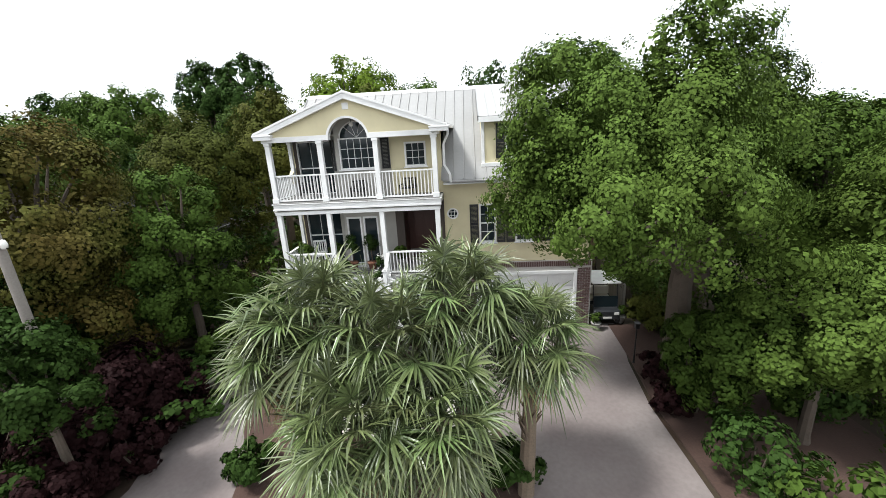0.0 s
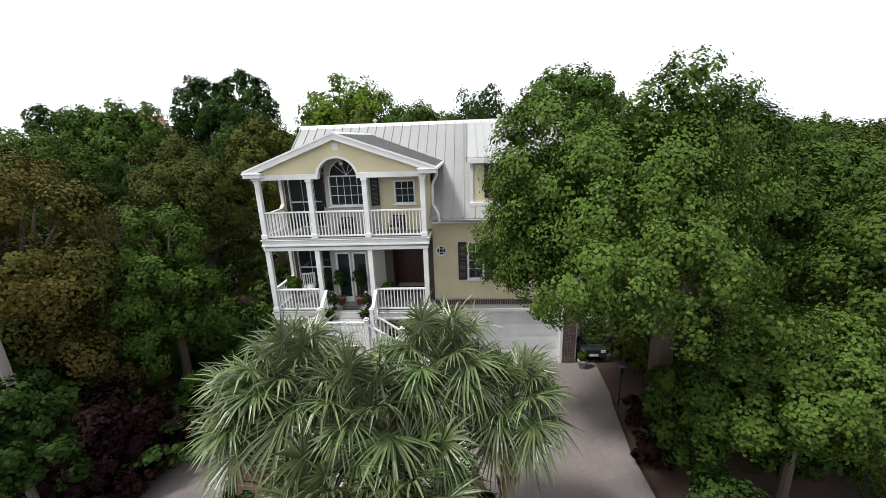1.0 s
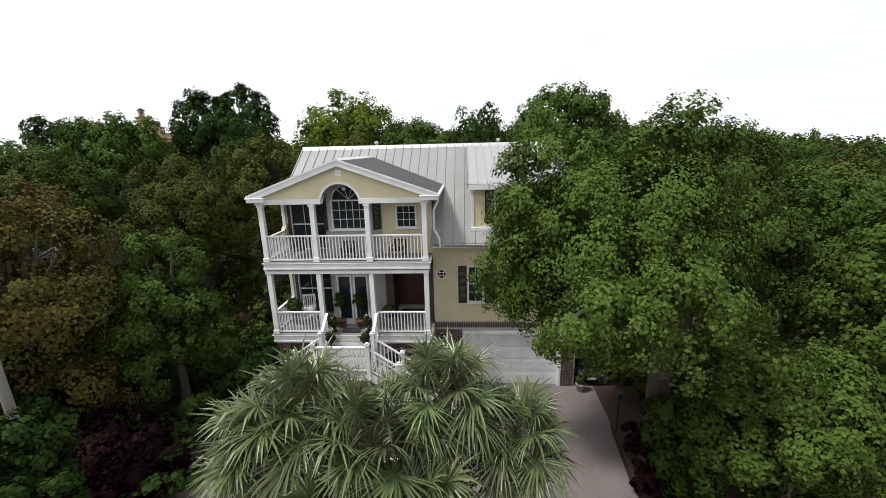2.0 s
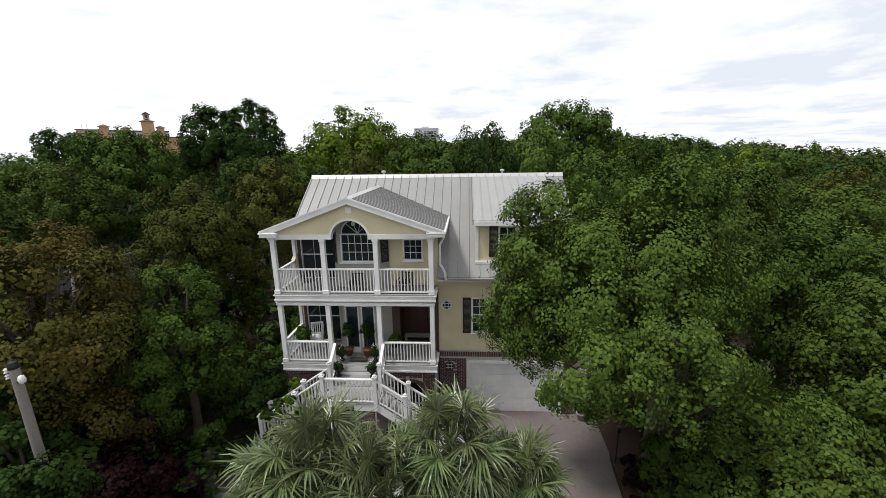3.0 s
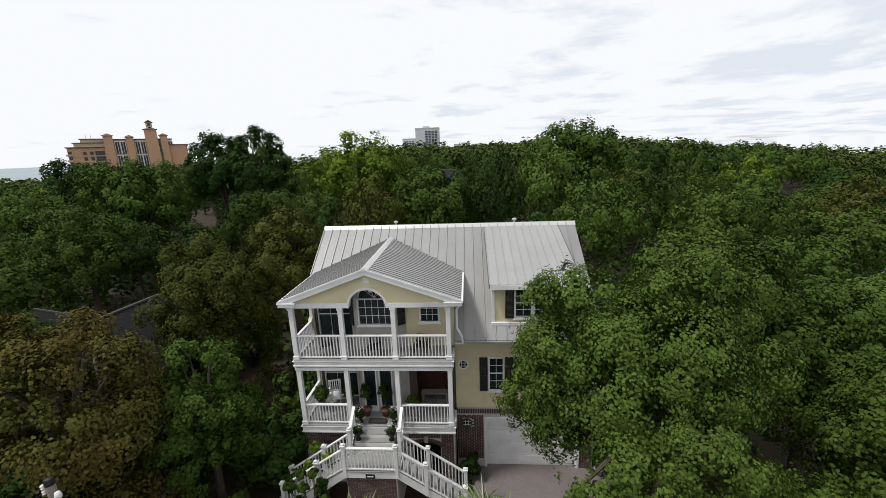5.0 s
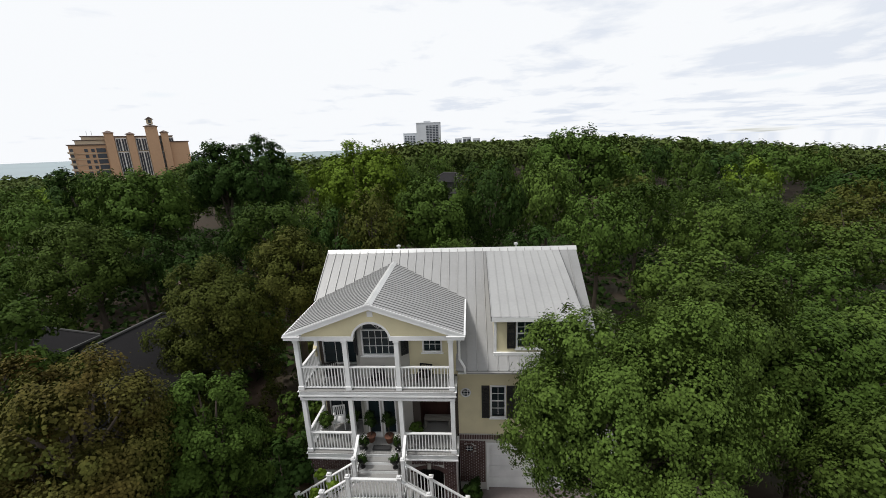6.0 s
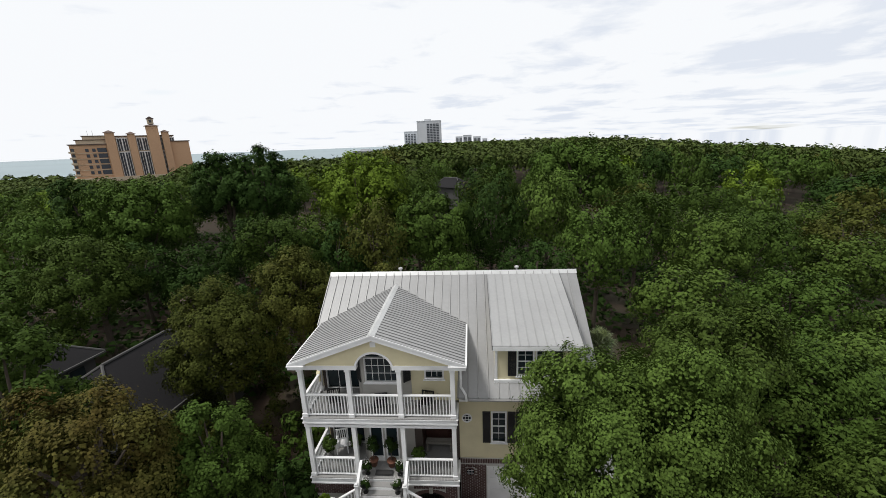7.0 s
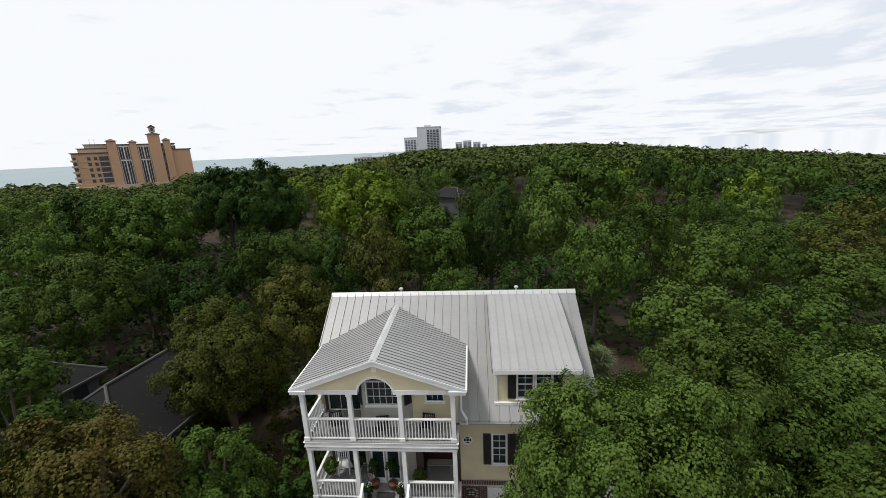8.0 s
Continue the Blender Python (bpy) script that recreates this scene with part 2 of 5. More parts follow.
# ---- leaves ----
def quads_mesh(name, verts, mat):
    """A mesh of loose four-cornered leaves from an array of shape (n, 4, 3)."""
    n = len(verts)
    me = bpy.data.meshes.new(name)
    me.vertices.add(4 * n)
    me.vertices.foreach_set("co", np.ascontiguousarray(verts, dtype=np.float32).reshape(-1))
    me.loops.add(4 * n)
    me.loops.foreach_set("vertex_index", np.arange(4 * n, dtype=np.int32))
    me.polygons.add(n)
    me.polygons.foreach_set("loop_start", np.arange(0, 4 * n, 4, dtype=np.int32))
    me.polygons.foreach_set("loop_total", np.full(n, 4, dtype=np.int32))
    me.update(calc_edges=True)
    me.materials.append(mat)
    return me


def unit(v):
    return v / np.maximum(np.linalg.norm(v, axis=-1, keepdims=True), 1e-9)


def leaf_quads(rng, P, N, size, narrow=0.75):
    """Folded leaf shapes at points P that face about N."""
    n = len(P)
    N = unit(unit(N) + rng.normal(0, 0.2, (n, 3)))
    T = unit(np.cross(N, rng.normal(0, 1, (n, 3))))
    B = np.cross(N, T)
    s = (size * rng.uniform(0.6, 1.35, n))[:, None]
    fold = 0.18 * s * N
    return np.stack([P - 0.5 * s * T, P - narrow * 0.5 * s * B + fold, P + 0.5 * s * T, P + narrow * 0.5 * s * B + fold], axis=1)


def boughs_of(rng, centre, size, count):
    """Boughs of a crown: (place, radius) pairs spread over a lumpy dome, with one mass in the middle."""
    out = []
    turn = rng.uniform(0, math.tau)
    for i in range(count):
        z = 1.0 - 1.45 * (i + 0.5) / count
        a = turn + 2.39996 * i + rng.uniform(-0.3, 0.3)
        flat = math.sqrt(max(0.0, 1 - z * z))
        r = rng.uniform(0.27, 0.42) * min(size) * (1 if count > 11 else 1.2)
        d = np.array((flat * math.cos(a), flat * math.sin(a), z))
        out.append((np.array(centre) + d * (np.array(size) * rng.uniform(0.86, 1.08) - r), r))
    out.append((np.array(centre) - np.array((0, 0, 0.1 * size[2])), 0.6 * min(size)))
    return out


def crown_mesh(name, rng, boughs, leaves, size, mat, per=9):
    """Leaves gathered in clumps, the clumps over boughs, and larger ones deep inside."""
    C = np.array([c for c, r in boughs])
    R = np.array([r for c, r in boughs])
    mid = C.mean(axis=0)
    own = np.concatenate([np.repeat(np.arange(len(boughs)), per), rng.choice(len(boughs), 3 * len(boughs), p=R ** 2 / np.sum(R ** 2))])
    n = len(own)
    out = unit(C[own] - mid)
    D = unit(rng.normal(0, 1, (n, 3)) + 0.55 * out + np.array((0, 0, 0.35)))
    KC = C[own] + D * (R[own] * rng.uniform(0.66, 0.98, n))[:, None] * np.array((1.0, 1.0, 0.86))
    KR = R[own] * rng.uniform(0.24, 0.46, n)
    deep = np.min(np.linalg.norm(KC[:, None, :] - C[None], axis=2) / R[None], axis=1)
    ok = deep > 0.5
    KC, KR, KD, own = KC[ok], KR[ok], D[ok], own[ok]
    pick = rng.choice(len(KC), leaves, p=KR ** 2 / np.sum(KR ** 2))
    L = unit(rng.normal(0, 1, (len(pick), 3)) + 0.5 * KD[pick] + np.array((0, 0, 0.3)))
    stray = rng.random(len(pick)) < 0.08
    spread = np.where(stray, rng.uniform(1.05, 1.55, len(pick)), rng.uniform(0.5, 1.05, len(pick)))
    P = KC[pick] + L * (KR[pick] * spread)[:, None]
    P[:, 2] -= 0.22 * KR[pick] * (L[:, 0] ** 2 + L[:, 1] ** 2) * rng.uniform(0, 1.6, len(pick))
    Q = leaf_quads(rng, P, 0.3 * L + unit(P - C[own[pick]]) + 0.4 * unit(P - mid) + np.array((0, 0, 0.1)), size)
    m = leaves // 10
    which = rng.choice(len(boughs), m, p=R ** 2 / np.sum(R ** 2))
    V = unit(rng.normal(0, 1, (m, 3)))
    inside = leaf_quads(rng, C[which] + V * (R[which] * rng.uniform(0.1, 0.6, m))[:, None], V, 1.7 * size)
    return quads_mesh(name, np.concatenate([Q, inside]), mat)


def trunk_bm(rng, height, radius, arms, lean=0.0, limbs=6):
    bm = bmesh.new()
    top = Vector((lean, 0.3 * lean, height))
    mid = top * 0.5 + Vector((rng.uniform(-0.2, 0.2), rng.uniform(-0.2, 0.2), 0))
    tube(bm, [(0, 0, -0.15), (0, 0, 0.25), mid, top], [radius * 1.5, radius, radius * 0.8, radius * 0.55], 9)
    for c, r in arms[:limbs]:
        c = Vector(c)
        a = mid.lerp(top, rng.uniform(0.1, 0.9))
        m = a.lerp(c, 0.5) + Vector((0, 0, 0.12 * (c - a).length))
        tube(bm, [a, m, c + Vector((0, 0, 0.2 * r))], [radius * 0.45, radius * 0.28, radius * 0.08], 6)
    return bm

# ---- ground, sea, drive ----
def ground_height(x, y):
    """Level round the house; the land falls away gently to one side."""
    return -0.085 * max(0.0, x - 30 - 0.22 * max(y, 0))


ground_bm = bmesh.new()
g_x = [-4000, -2000, -900, -400, -150, -60, -25, 0, 15] + [30 * 1.12 ** k for k in range(46)]
g_y = [-600, -200, -60, -20, 0] + [14 * 1.16 ** k for k in range(41)]
g_rows = [[ground_bm.verts.new((x, y, ground_height(x, y))) for x in g_x] for y in g_y]
for a, b in zip(g_rows, g_rows[1:]):
    for i in range(len(g_x) - 1):
        ground_bm.faces.new((a[i], a[i + 1], b[i + 1], b[i]))
structure("ground", ground_bm, M["soil"], "brown sandy soil with leaf litter under the trees", "ground")
COAST = [(-4000, 40), (-420, 210), (-190, 330), (-160, 520), (-150, 900), (-140, 1500), (-420, 5000), (-4000, 5000)]
structure("water", prism(COAST, 0.05, 0.4, "z"), M["water"], "pale grey-green sea reaching the horizon", "sea")
DRIVE = [(6.9, 1.3), (13.7, 1.3), (13.0, -1.6), (12.75, -4.0), (12.9, -9.0), (13.8, -14.0), (14.5, -22.0), (-4.0, -22.0), (-2.2, -13.0), (-1.4, -7.2), (-2.4, -3.4), (-3.0, -1.6),
         (-1.4, -1.9), (-0.6, -3.2), (1.2, -6.2), (1.9, -9.0), (3.2, -10.2), (7.2, -10.2), (8.6, -8.6), (8.6, -6.2), (7.9, -4.4), (7.4, -2.6)]
structure("driveway", prism(DRIVE, -0.05, 0.03, "z"), M["drive"], "pale worn concrete driveway with dusty stains", "driveway")
structure("planting_bed", prism([(-0.7, -3.2), (1.2, -6.3), (1.9, -9.0), (3.2, -10.2), (7.2, -10.2), (8.6, -8.6), (8.6, -6.2), (7.9, -4.4), (7.4, -2.6), (6.9, -0.2), (-0.5, -0.2)], -0.05, 0.06, "z"),
          M["mulch"], "red-brown mulch bed under the palms", "planting bed")
structure("walkway", prism([(1.4, -3.1), (7.7, -3.3), (7.9, -5.3), (2.2, -5.5)], 0.02, 0.075, "z"), M["concrete"], "pale concrete walk across the front of the house", "walkway")
structure("border_bed", prism([(13.2, 1.2), (17.5, 1.0), (18.5, -12), (13.9, -12), (13.05, -8.8), (12.9, -4.0), (13.1, -1.6)], -0.05, 0.05, "z"),
          M["mulch"], "red-brown mulch border along the driveway", "planting bed")

# ---- the house ----
house = thing("house", "cream two-storey raised house with white double porch and grey metal roof", "house")
SLOPE = (10.29 - 6.57) / (5.85 - 0.55)


def main_z(y):
    """Height of the main roof's front slope."""
    return 6.57 + (y - 0.55) * SLOPE


def wall_with_holes(x0, x1, z0, z1, y0, y1, holes):
    bm = bmesh.new()
    xs = sorted({x0, x1, *[h[0] for h in holes], *[h[1] for h in holes]})
    zs = sorted({z0, z1, *[h[2] for h in holes], *[h[3] for h in holes]})
    for a, b in zip(xs, xs[1:]):
        for c, d in zip(zs, zs[1:]):
            mx, mz = (a + b) / 2, (c + d) / 2
            if not any(h[0] < mx < h[1] and h[2] < mz < h[3] for h in holes):
                box(bm, a, b, y0, y1, c, d)
    bmesh.ops.remove_doubles(bm, verts=bm.verts, dist=0.0005)
    return bm


def window(x0, x1, z0, z1, y, cols=2, rows=4, parent=house, frame_w=0.07, sill=True, sash=True):
    """A white-framed window in a wall whose outer face lies at y."""
    w = part("window", boxes((x0, x1, y + 0.07, y + 0.085, z0, z1)), M["glass"], parent, "dark glass panes in a white frame")
    f = frame_w
    part("frame", boxes((x0 - f, x0, y - 0.035, y + 0.1, z0 - f, z1 + f), (x1, x1 + f, y - 0.035, y + 0.1, z0 - f, z1 + f),
                        (x0, x1, y - 0.035, y + 0.1, z1, z1 + f), (x0, x1, y - 0.035, y + 0.1, z0 - f, z0), bevel=0.006), M["white"], w)
    rows_b = []
    for i in range(1, cols):
        xm = x0 + (x1 - x0) * i / cols
        rows_b.append((xm - 0.009, xm + 0.009, y + 0.045, y + 0.069, z0, z1))
    for i in range(1, rows):
        zm = z0 + (z1 - z0) * i / rows
        t = 0.025 if sash and 2 * i == rows else 0.009
        rows_b.append((x0, x1, y + 0.042, y + 0.067, zm - t, zm + t))
    part("muntins", boxes(*rows_b), M["white"], w)
    if sill:
        part("sill", boxes((x0 - 0.12, x1 + 0.12, y - 0.09, y + 0.02, z0 - f - 0.05, z0 - f), bevel=0.008), M["white"], w)
    return w


def shutter(x0, x1, z0, z1, y, parent=house):
    s = part("shutter", boxes((x0, x0 + 0.05, y - 0.045, y - 0.004, z0, z1), (x1 - 0.05, x1, y - 0.045, y - 0.004, z0, z1), (x0, x1, y - 0.04, y - 0.006, z0, z0 + 0.07),
                              (x0, x1, y - 0.04, y - 0.006, z1 - 0.07, z1), (x0, x1, y - 0.04, y - 0.006, (z0 + z1) / 2 - 0.035, (z0 + z1) / 2 + 0.035)), M["black"], parent, "black louvred shutter")
    bm = bmesh.new()
    n = max(6, int((z1 - z0) / 0.055))
    for i in range(n):
        z = z0 + 0.07 + (z1 - z0 - 0.14) * (i + 0.5) / n
        box(bm, x0 + 0.05, x1 - 0.05, y - 0.032, y - 0.008, z - 0.016, z + 0.016)
    part("louvres", bm, M["black"], s)
    return s


baluster_mesh = mesh_of(boxes((-0.019, 0.019, -0.019, 0.019, 0, 1)), "baluster", M["white"])


def railing(a, b, height=0.92, gap=0.125, low=0.1, parent=house):
    """A rail between two foot points, level or sloping, with square balusters."""
    a, b = Vector(a), Vector(b)
    bm = bmesh.new()
    d = b - a
    flat = Vector((d.x, d.y, 0)).normalized()
    side = Vector((-flat.y, flat.x, 0))
    for h, w, t in ((height, 0.055, 0.045), (low, 0.035, 0.05)):
        lo = [a + Vector((0, 0, h)) + s * w * side + Vector((0, 0, u)) for s in (-1, 1) for u in (-t, 0)]
        hi = [v + d for v in lo]
        va, vb = [bm.verts.new(lo[i]) for i in (0, 1, 3, 2)], [bm.verts.new(hi[i]) for i in (0, 1, 3, 2)]
        bm.faces.new(va), bm.faces.new(vb)
        for i in range(4):
            bm.faces.new((va[i], va[(i + 1) % 4], vb[(i + 1) % 4], vb[i]))
    bmesh.ops.recalc_face_normals(bm, faces=bm.faces)
    rail = part("railing", bm, M["white"], parent, "white painted wooden railing")
    n = max(2, int(Vector((d.x, d.y, 0)).length / gap))
    for i in range(n):
        p = a + d * ((i + 0.5) / n)
        o = part("baluster", baluster_mesh, None, rail)
        o.location, o.scale = (p.x, p.y, p.z + low), (1, 1, height - low - 0.04)
    return rail


def post(x, y, z0, z1, w=0.09, parent=house):
    part("post", boxes((x - w, x + w, y - w, y + w, z0, z1), (x - w - 0.03, x + w + 0.03, y - w - 0.03, y + w + 0.03, z0, z0 + 0.16),
                       (x - w - 0.025, x + w + 0.025, y - w - 0.025, y + w + 0.025, z1 - 0.1, z1), bevel=0.008), M["white"], parent)


def newel(x, y, z0, z1, parent=house):
    bm = boxes((x - 0.07, x + 0.07, y - 0.07, y + 0.07, z0, z1), bevel=0.006)
    box(bm, x - 0.095, x + 0.095, y - 0.095, y + 0.095, z1 - 0.05, z1, 0.008)
    box(bm, x - 0.06, x + 0.06, y - 0.06, y + 0.06, z1, z1 + 0.05, 0.02)
    part("newel", bm, M["white"], parent)


# walls of the main block
WINDOWS_1 = [(7.88, 8.42), (9.33, 9.87), (10.78, 11.32)]
part("wall", wall_with_holes(6.42, 12.2, 3.06, 6.60, 1.13, 1.35, [(a, b, 3.98, 5.44) for a, b in WINDOWS_1]), M["cream"], house, "cream stucco wall")
for a, b in WINDOWS_1:
    window(a, b, 3.98, 5.44, 1.13)
    shutter(a - 0.44, a - 0.10, 3.9, 5.5, 1.13)
    shutter(b + 0.10, b + 0.44, 3.9, 5.5, 1.13)
part("wall", boxes((12.0, 12.2, 1.352, 10.6, 0, 6.6)), M["cream"], house, "cream stucco side wall")
part("wall", boxes((0.1, 12.2, 10.6, 10.8, 0, 6.6)), M["cream"], house, "cream stucco back wall")
part("wall", boxes((0.0, 0.2, 1.93, 10.598, 0, 8.3)), M["cream"], house, "cream stucco side wall")
for x in (0.02, 12.02):
    part("gable_wall", prism([(1.6, 6.602), (10.4, 6.602), (10.4, 6.8), (5.85, 10.05), (1.6, 7.0)], x, x + 0.16, "x"), M["cream"], house, "cream gable end wall")
part("frieze", boxes((6.42, 12.25, 1.06, 1.128, 6.47, 6.56)), M["white"], house, "white frieze board under the eave")

# porch decks
for z0, z1, n in ((2.74, 3.0, 0), (5.80, 6.0, 1)):
    part("deck_fascia", boxes((-0.02, 6.40, -0.1, -0.05, z0, z1), (-0.02, 0.03, -0.05, 1.9, z0, z1), (6.35, 6.40, -0.05, 1.05, z0, z1),
                              (-0.06, 6.44, -0.15, 1.0, z1, z1 + 0.025), (-0.04, 6.42, -0.13, -0.1, z0 - 0.03, z0 + 0.04), bevel=0.005), M["white"], house, "white deck fascia board")
    fl = part("porch_floor", boxes((0.04, 6.34, -0.04, 2.2, z1 - 0.1, z1 + 0.02)), M["deck"], house, "grey boarded porch floor")
    for i in range(45):
        part("floorboard", boxes((0.0 + i * 0.1409 + 0.004, 0.0 + (i + 1) * 0.1409 - 0.004, -0.14, 1.88, z1 + 0.03, z1 + 0.06)), M["deck"], fl)
part("porch_ceiling", boxes((-0.06, 6.36, -0.04, 1.9, 5.68, 5.73)), M["porch_wall"], house, "pale boarded porch ceiling")
part("porch_ceiling", boxes((0.0, 2.35, -0.04, 3.0, 8.42, 8.46), (3.95, 6.4, -0.04, 3.0, 8.42, 8.46), (2.35, 3.95, 0.2, 3.0, 9.05, 9.09)), M["porch_wall"], house, "pale boarded porch ceiling")

# porch posts and rails
POSTS = (0.11, 2.07, 4.13, 6.25)
for x in POSTS:
    post(x, 0.02, 6.06, 8.27)
    post(x, 0.02, 3.06, 5.70)
for z in (6.06, 3.06):
    post(0.13, 1.78, z, z + (2.2 if z > 5 else 2.64), 0.07)
    railing((0.11, 0.11, z), (0.13, 1.71, z))
for a, b in zip(POSTS, POSTS[1:]):
    railing((a + 0.09, 0.02, 6.06), (b - 0.09, 0.02, 6.06), height=1.02)
railing((POSTS[0] + 0.09, 0.02, 3.06), (POSTS[1] - 0.09, 0.02, 3.06))
railing((POSTS[2] + 0.09, 0.02, 3.06), (POSTS[3] - 0.09, 0.02, 3.06))
part("beam", boxes((0.0, 6.36, -0.09, 0.12, 5.58, 5.70), bevel=0.006), M["white"], house, "white porch beam")
for row in ((-0.06, 2.42, -0.10, 0.14), (3.9, 6.4, -0.10, 0.14), (-0.02, 0.16, 0.142, 2.2), (6.18, 6.4, 0.142, 1.05)):
    part("beam", boxes((*row, 8.27, 8.46), bevel=0.006), M["white"], house, "white porch beam")

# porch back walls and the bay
# left bay walls: the deep porch shade is put into their dark colour
part("porch_wall", wall_with_holes(0.2, 2.1, 3.06, 5.68, 1.92, 2.1, [(0.4, 1.95, 3.12, 5.4)]), M["shade_wall"], house, "porch wall darkened for the shade under the porch")
part("porch_wall", wall_with_holes(0.2, 2.1, 6.06, 8.42, 1.92, 2.1, [(0.4, 1.95, 6.12, 8.2)]), M["shade_wall"], house, "porch wall darkened for the shade under the porch")
# wide dark panes added to fill the shaded, open bay
for z, top in ((3.12, 5.4), (6.12, 8.2)):
    window(0.4, 1.95, z, top, 1.92, 3, 2, sill=False, frame_w=0.04)
part("porch_wall", wall_with_holes(4.4, 6.42, 6.06, 8.42, 1.10, 1.3, [(5.06, 5.76, 7.18, 7.98)]), M["cream"], house, "cream porch wall")
window(5.06, 5.76, 7.18, 7.98, 1.10, 3, 3, sash=False)
# lower entry wall: shade under the deck is in its colour too
part("porch_wall", wall_with_holes(4.4, 6.42, 3.06, 5.68, 1.10, 1.3, [(4.75, 6.18, 3.06, 5.45)]), M["shade_wall"], house, "porch wall round the entry recess, darkened for shade")
part("entry_wall", boxes((4.7, 6.25, 2.2, 2.3, 3.0, 5.6), (4.6, 4.745, 1.302, 2.198, 3.06, 5.6), (6.19, 6.34, 1.302, 2.198, 3.06, 5.6)), M["redwall"], house, "dark red-brown panelled entry")
door = part("door", boxes((5.0, 5.9, 2.14, 2.196, 3.08, 5.18), (5.1, 5.42, 2.125, 2.142, 3.3, 4.0), (5.48, 5.8, 2.125, 2.142, 3.3, 4.0), (5.1, 5.42, 2.125, 2.142, 4.12, 5.02), (5.48, 5.8, 2.125, 2.142, 4.12, 5.02), bevel=0.006),
            M["redwall"], house, "red-brown panelled front door")
part("handle", lathe([(0.0, 0), (0.035, 0.01), (0.035, 0.05), (0.0, 0.06)], 8, (5.82, 2.1, 4.05)), M["iron"], door)
for z0, z1 in ((3.06, 5.68), (6.06, 9.05)):
    part("bay_wall", prism([(2.1, 1.92), (2.1, 1.15), (2.36, 0.8), (2.36, 1.0), (2.25, 1.2), (2.25, 1.92)], z0, z1, "z"), M["porch_wall"], house, "angled bay side")
    part("bay_wall", prism([(4.42, 1.10), (4.06, 0.8), (4.06, 1.0), (4.42, 1.28)], z0, z1, "z"), M["porch_wall"], house, "angled bay side")
part("bay_wall", wall_with_holes(2.36, 4.06, 3.06, 5.68, 0.8, 1.0, [(2.46, 3.06, 3.1, 5.25), (3.14, 3.74, 3.1, 5.25)]), M["porch_wall"], house, "pale bay wall")
part("bay_wall", wall_with_holes(2.36, 4.06, 6.06, 9.05, 0.8, 1.0, [(2.56, 3.88, 7.18, 8.9)]), M["porch_wall"], house, "pale bay wall")
for a, b in ((2.46, 3.06), (3.14, 3.74)):
    d = part("french_door", boxes((a, b, 0.88, 0.895, 3.1, 5.25)), M["glass"], house, "dark glazed french door in a white frame")
    part("frame", boxes((a, a + 0.06, 0.80, 0.93, 3.1, 5.25), (b - 0.06, b, 0.80, 0.93, 3.1, 5.25), (a + 0.06, b - 0.06, 0.80, 0.93, 5.17, 5.25), (a + 0.06, b - 0.06, 0.80, 0.93, 3.1, 3.3), bevel=0.005), M["white"], d)
w = window(2.56, 3.88, 7.18, 8.26, 0.80, 5, 3, frame_w=0.05, sash=False)
arch_pts = [(3.22 + 0.66 * math.cos(i * math.pi / 20), 8.31 + 0.59 * math.sin(i * math.pi / 20)) for i in range(21)]
part("fanlight", prism(arch_pts, 0.87, 0.885), M["glass"], house, "half-round fanlight over the window")
bm = bmesh.new()
tube(bm, [(p[0], 0.84, p[1]) for p in arch_pts], [0.03] * 21, 6)
for k in (5, 8, 12, 15):
    tube(bm, [(3.22, 0.86, 8.31), (arch_pts[k][0], 0.86, arch_pts[k][1])], [0.011, 0.011], 4)
part("fanlight_frame", bm, M["white"], house)
spandrel = [(2.56, 8.31), (2.56, 8.9), (3.88, 8.9), (3.88, 8.31)] + arch_pts
part("bay_wall", prism(spandrel, 0.83, 0.93), M["porch_wall"], house, "pale arched spandrel")
sh = shutter(-0.17, 0.17, 7.1, 8.25, 0.0)
sh.matrix_basis = pose(4.26, 0.94, 0, 0, 0, 40)
sh = shutter(-0.17, 0.17, 7.1, 8.25, 0.0)
sh.matrix_basis = pose(2.2, 0.99, 0, 0, 0, -53)

# porch gable with its arch
R_X, R_Z, E_Z, E_L, E_R, F_Y = 3.21, 9.83, 8.575, -0.215, 6.765, -0.24
arch = [(3.17 + 0.72 * math.cos(i * math.pi / 18), 8.27 + 0.72 * math.sin(i * math.pi / 18)) for i in range(19)]
gable = [(-0.1, 8.46), (2.44, 8.46)] + [p for p in arch[::-1] if p[1] > 8.46] + [(3.9, 8.46), (6.4, 8.46), (6.4, 8.62), (R_X, 9.74), (-0.1, 8.58)]
part("gable_wall", prism(gable, -0.08, 0.12), M["cream"], house, "cream porch gable with a round arch")
bm = bmesh.new()
ring_o = [(3.17 + 0.80 * math.cos(i * math.pi / 18), 8.27 + 0.80 * math.sin(i * math.pi / 18)) for i in range(19)]
for (a, b), (c, d) in zip(zip(arch, arch[1:]), zip(ring_o, ring_o[1:])):
    f = [bm.verts.new((p[0], y, p[1])) for y in (-0.11, 0.16) for p in (a, b, d, c)]
    for q in ((0, 1, 2, 3), (4, 5, 6, 7), (0, 1, 5, 4), (2, 3, 7, 6)):
        bm.faces.new([f[i] for i in q])
bmesh.ops.recalc_face_normals(bm, faces=bm.faces)
part("arch_trim", bm, M["white"], house, "white arch surround")
part("louvre_vent", boxes((3.1, 3.32, -0.1, -0.082, 9.28, 9.5)), M["white"], house)

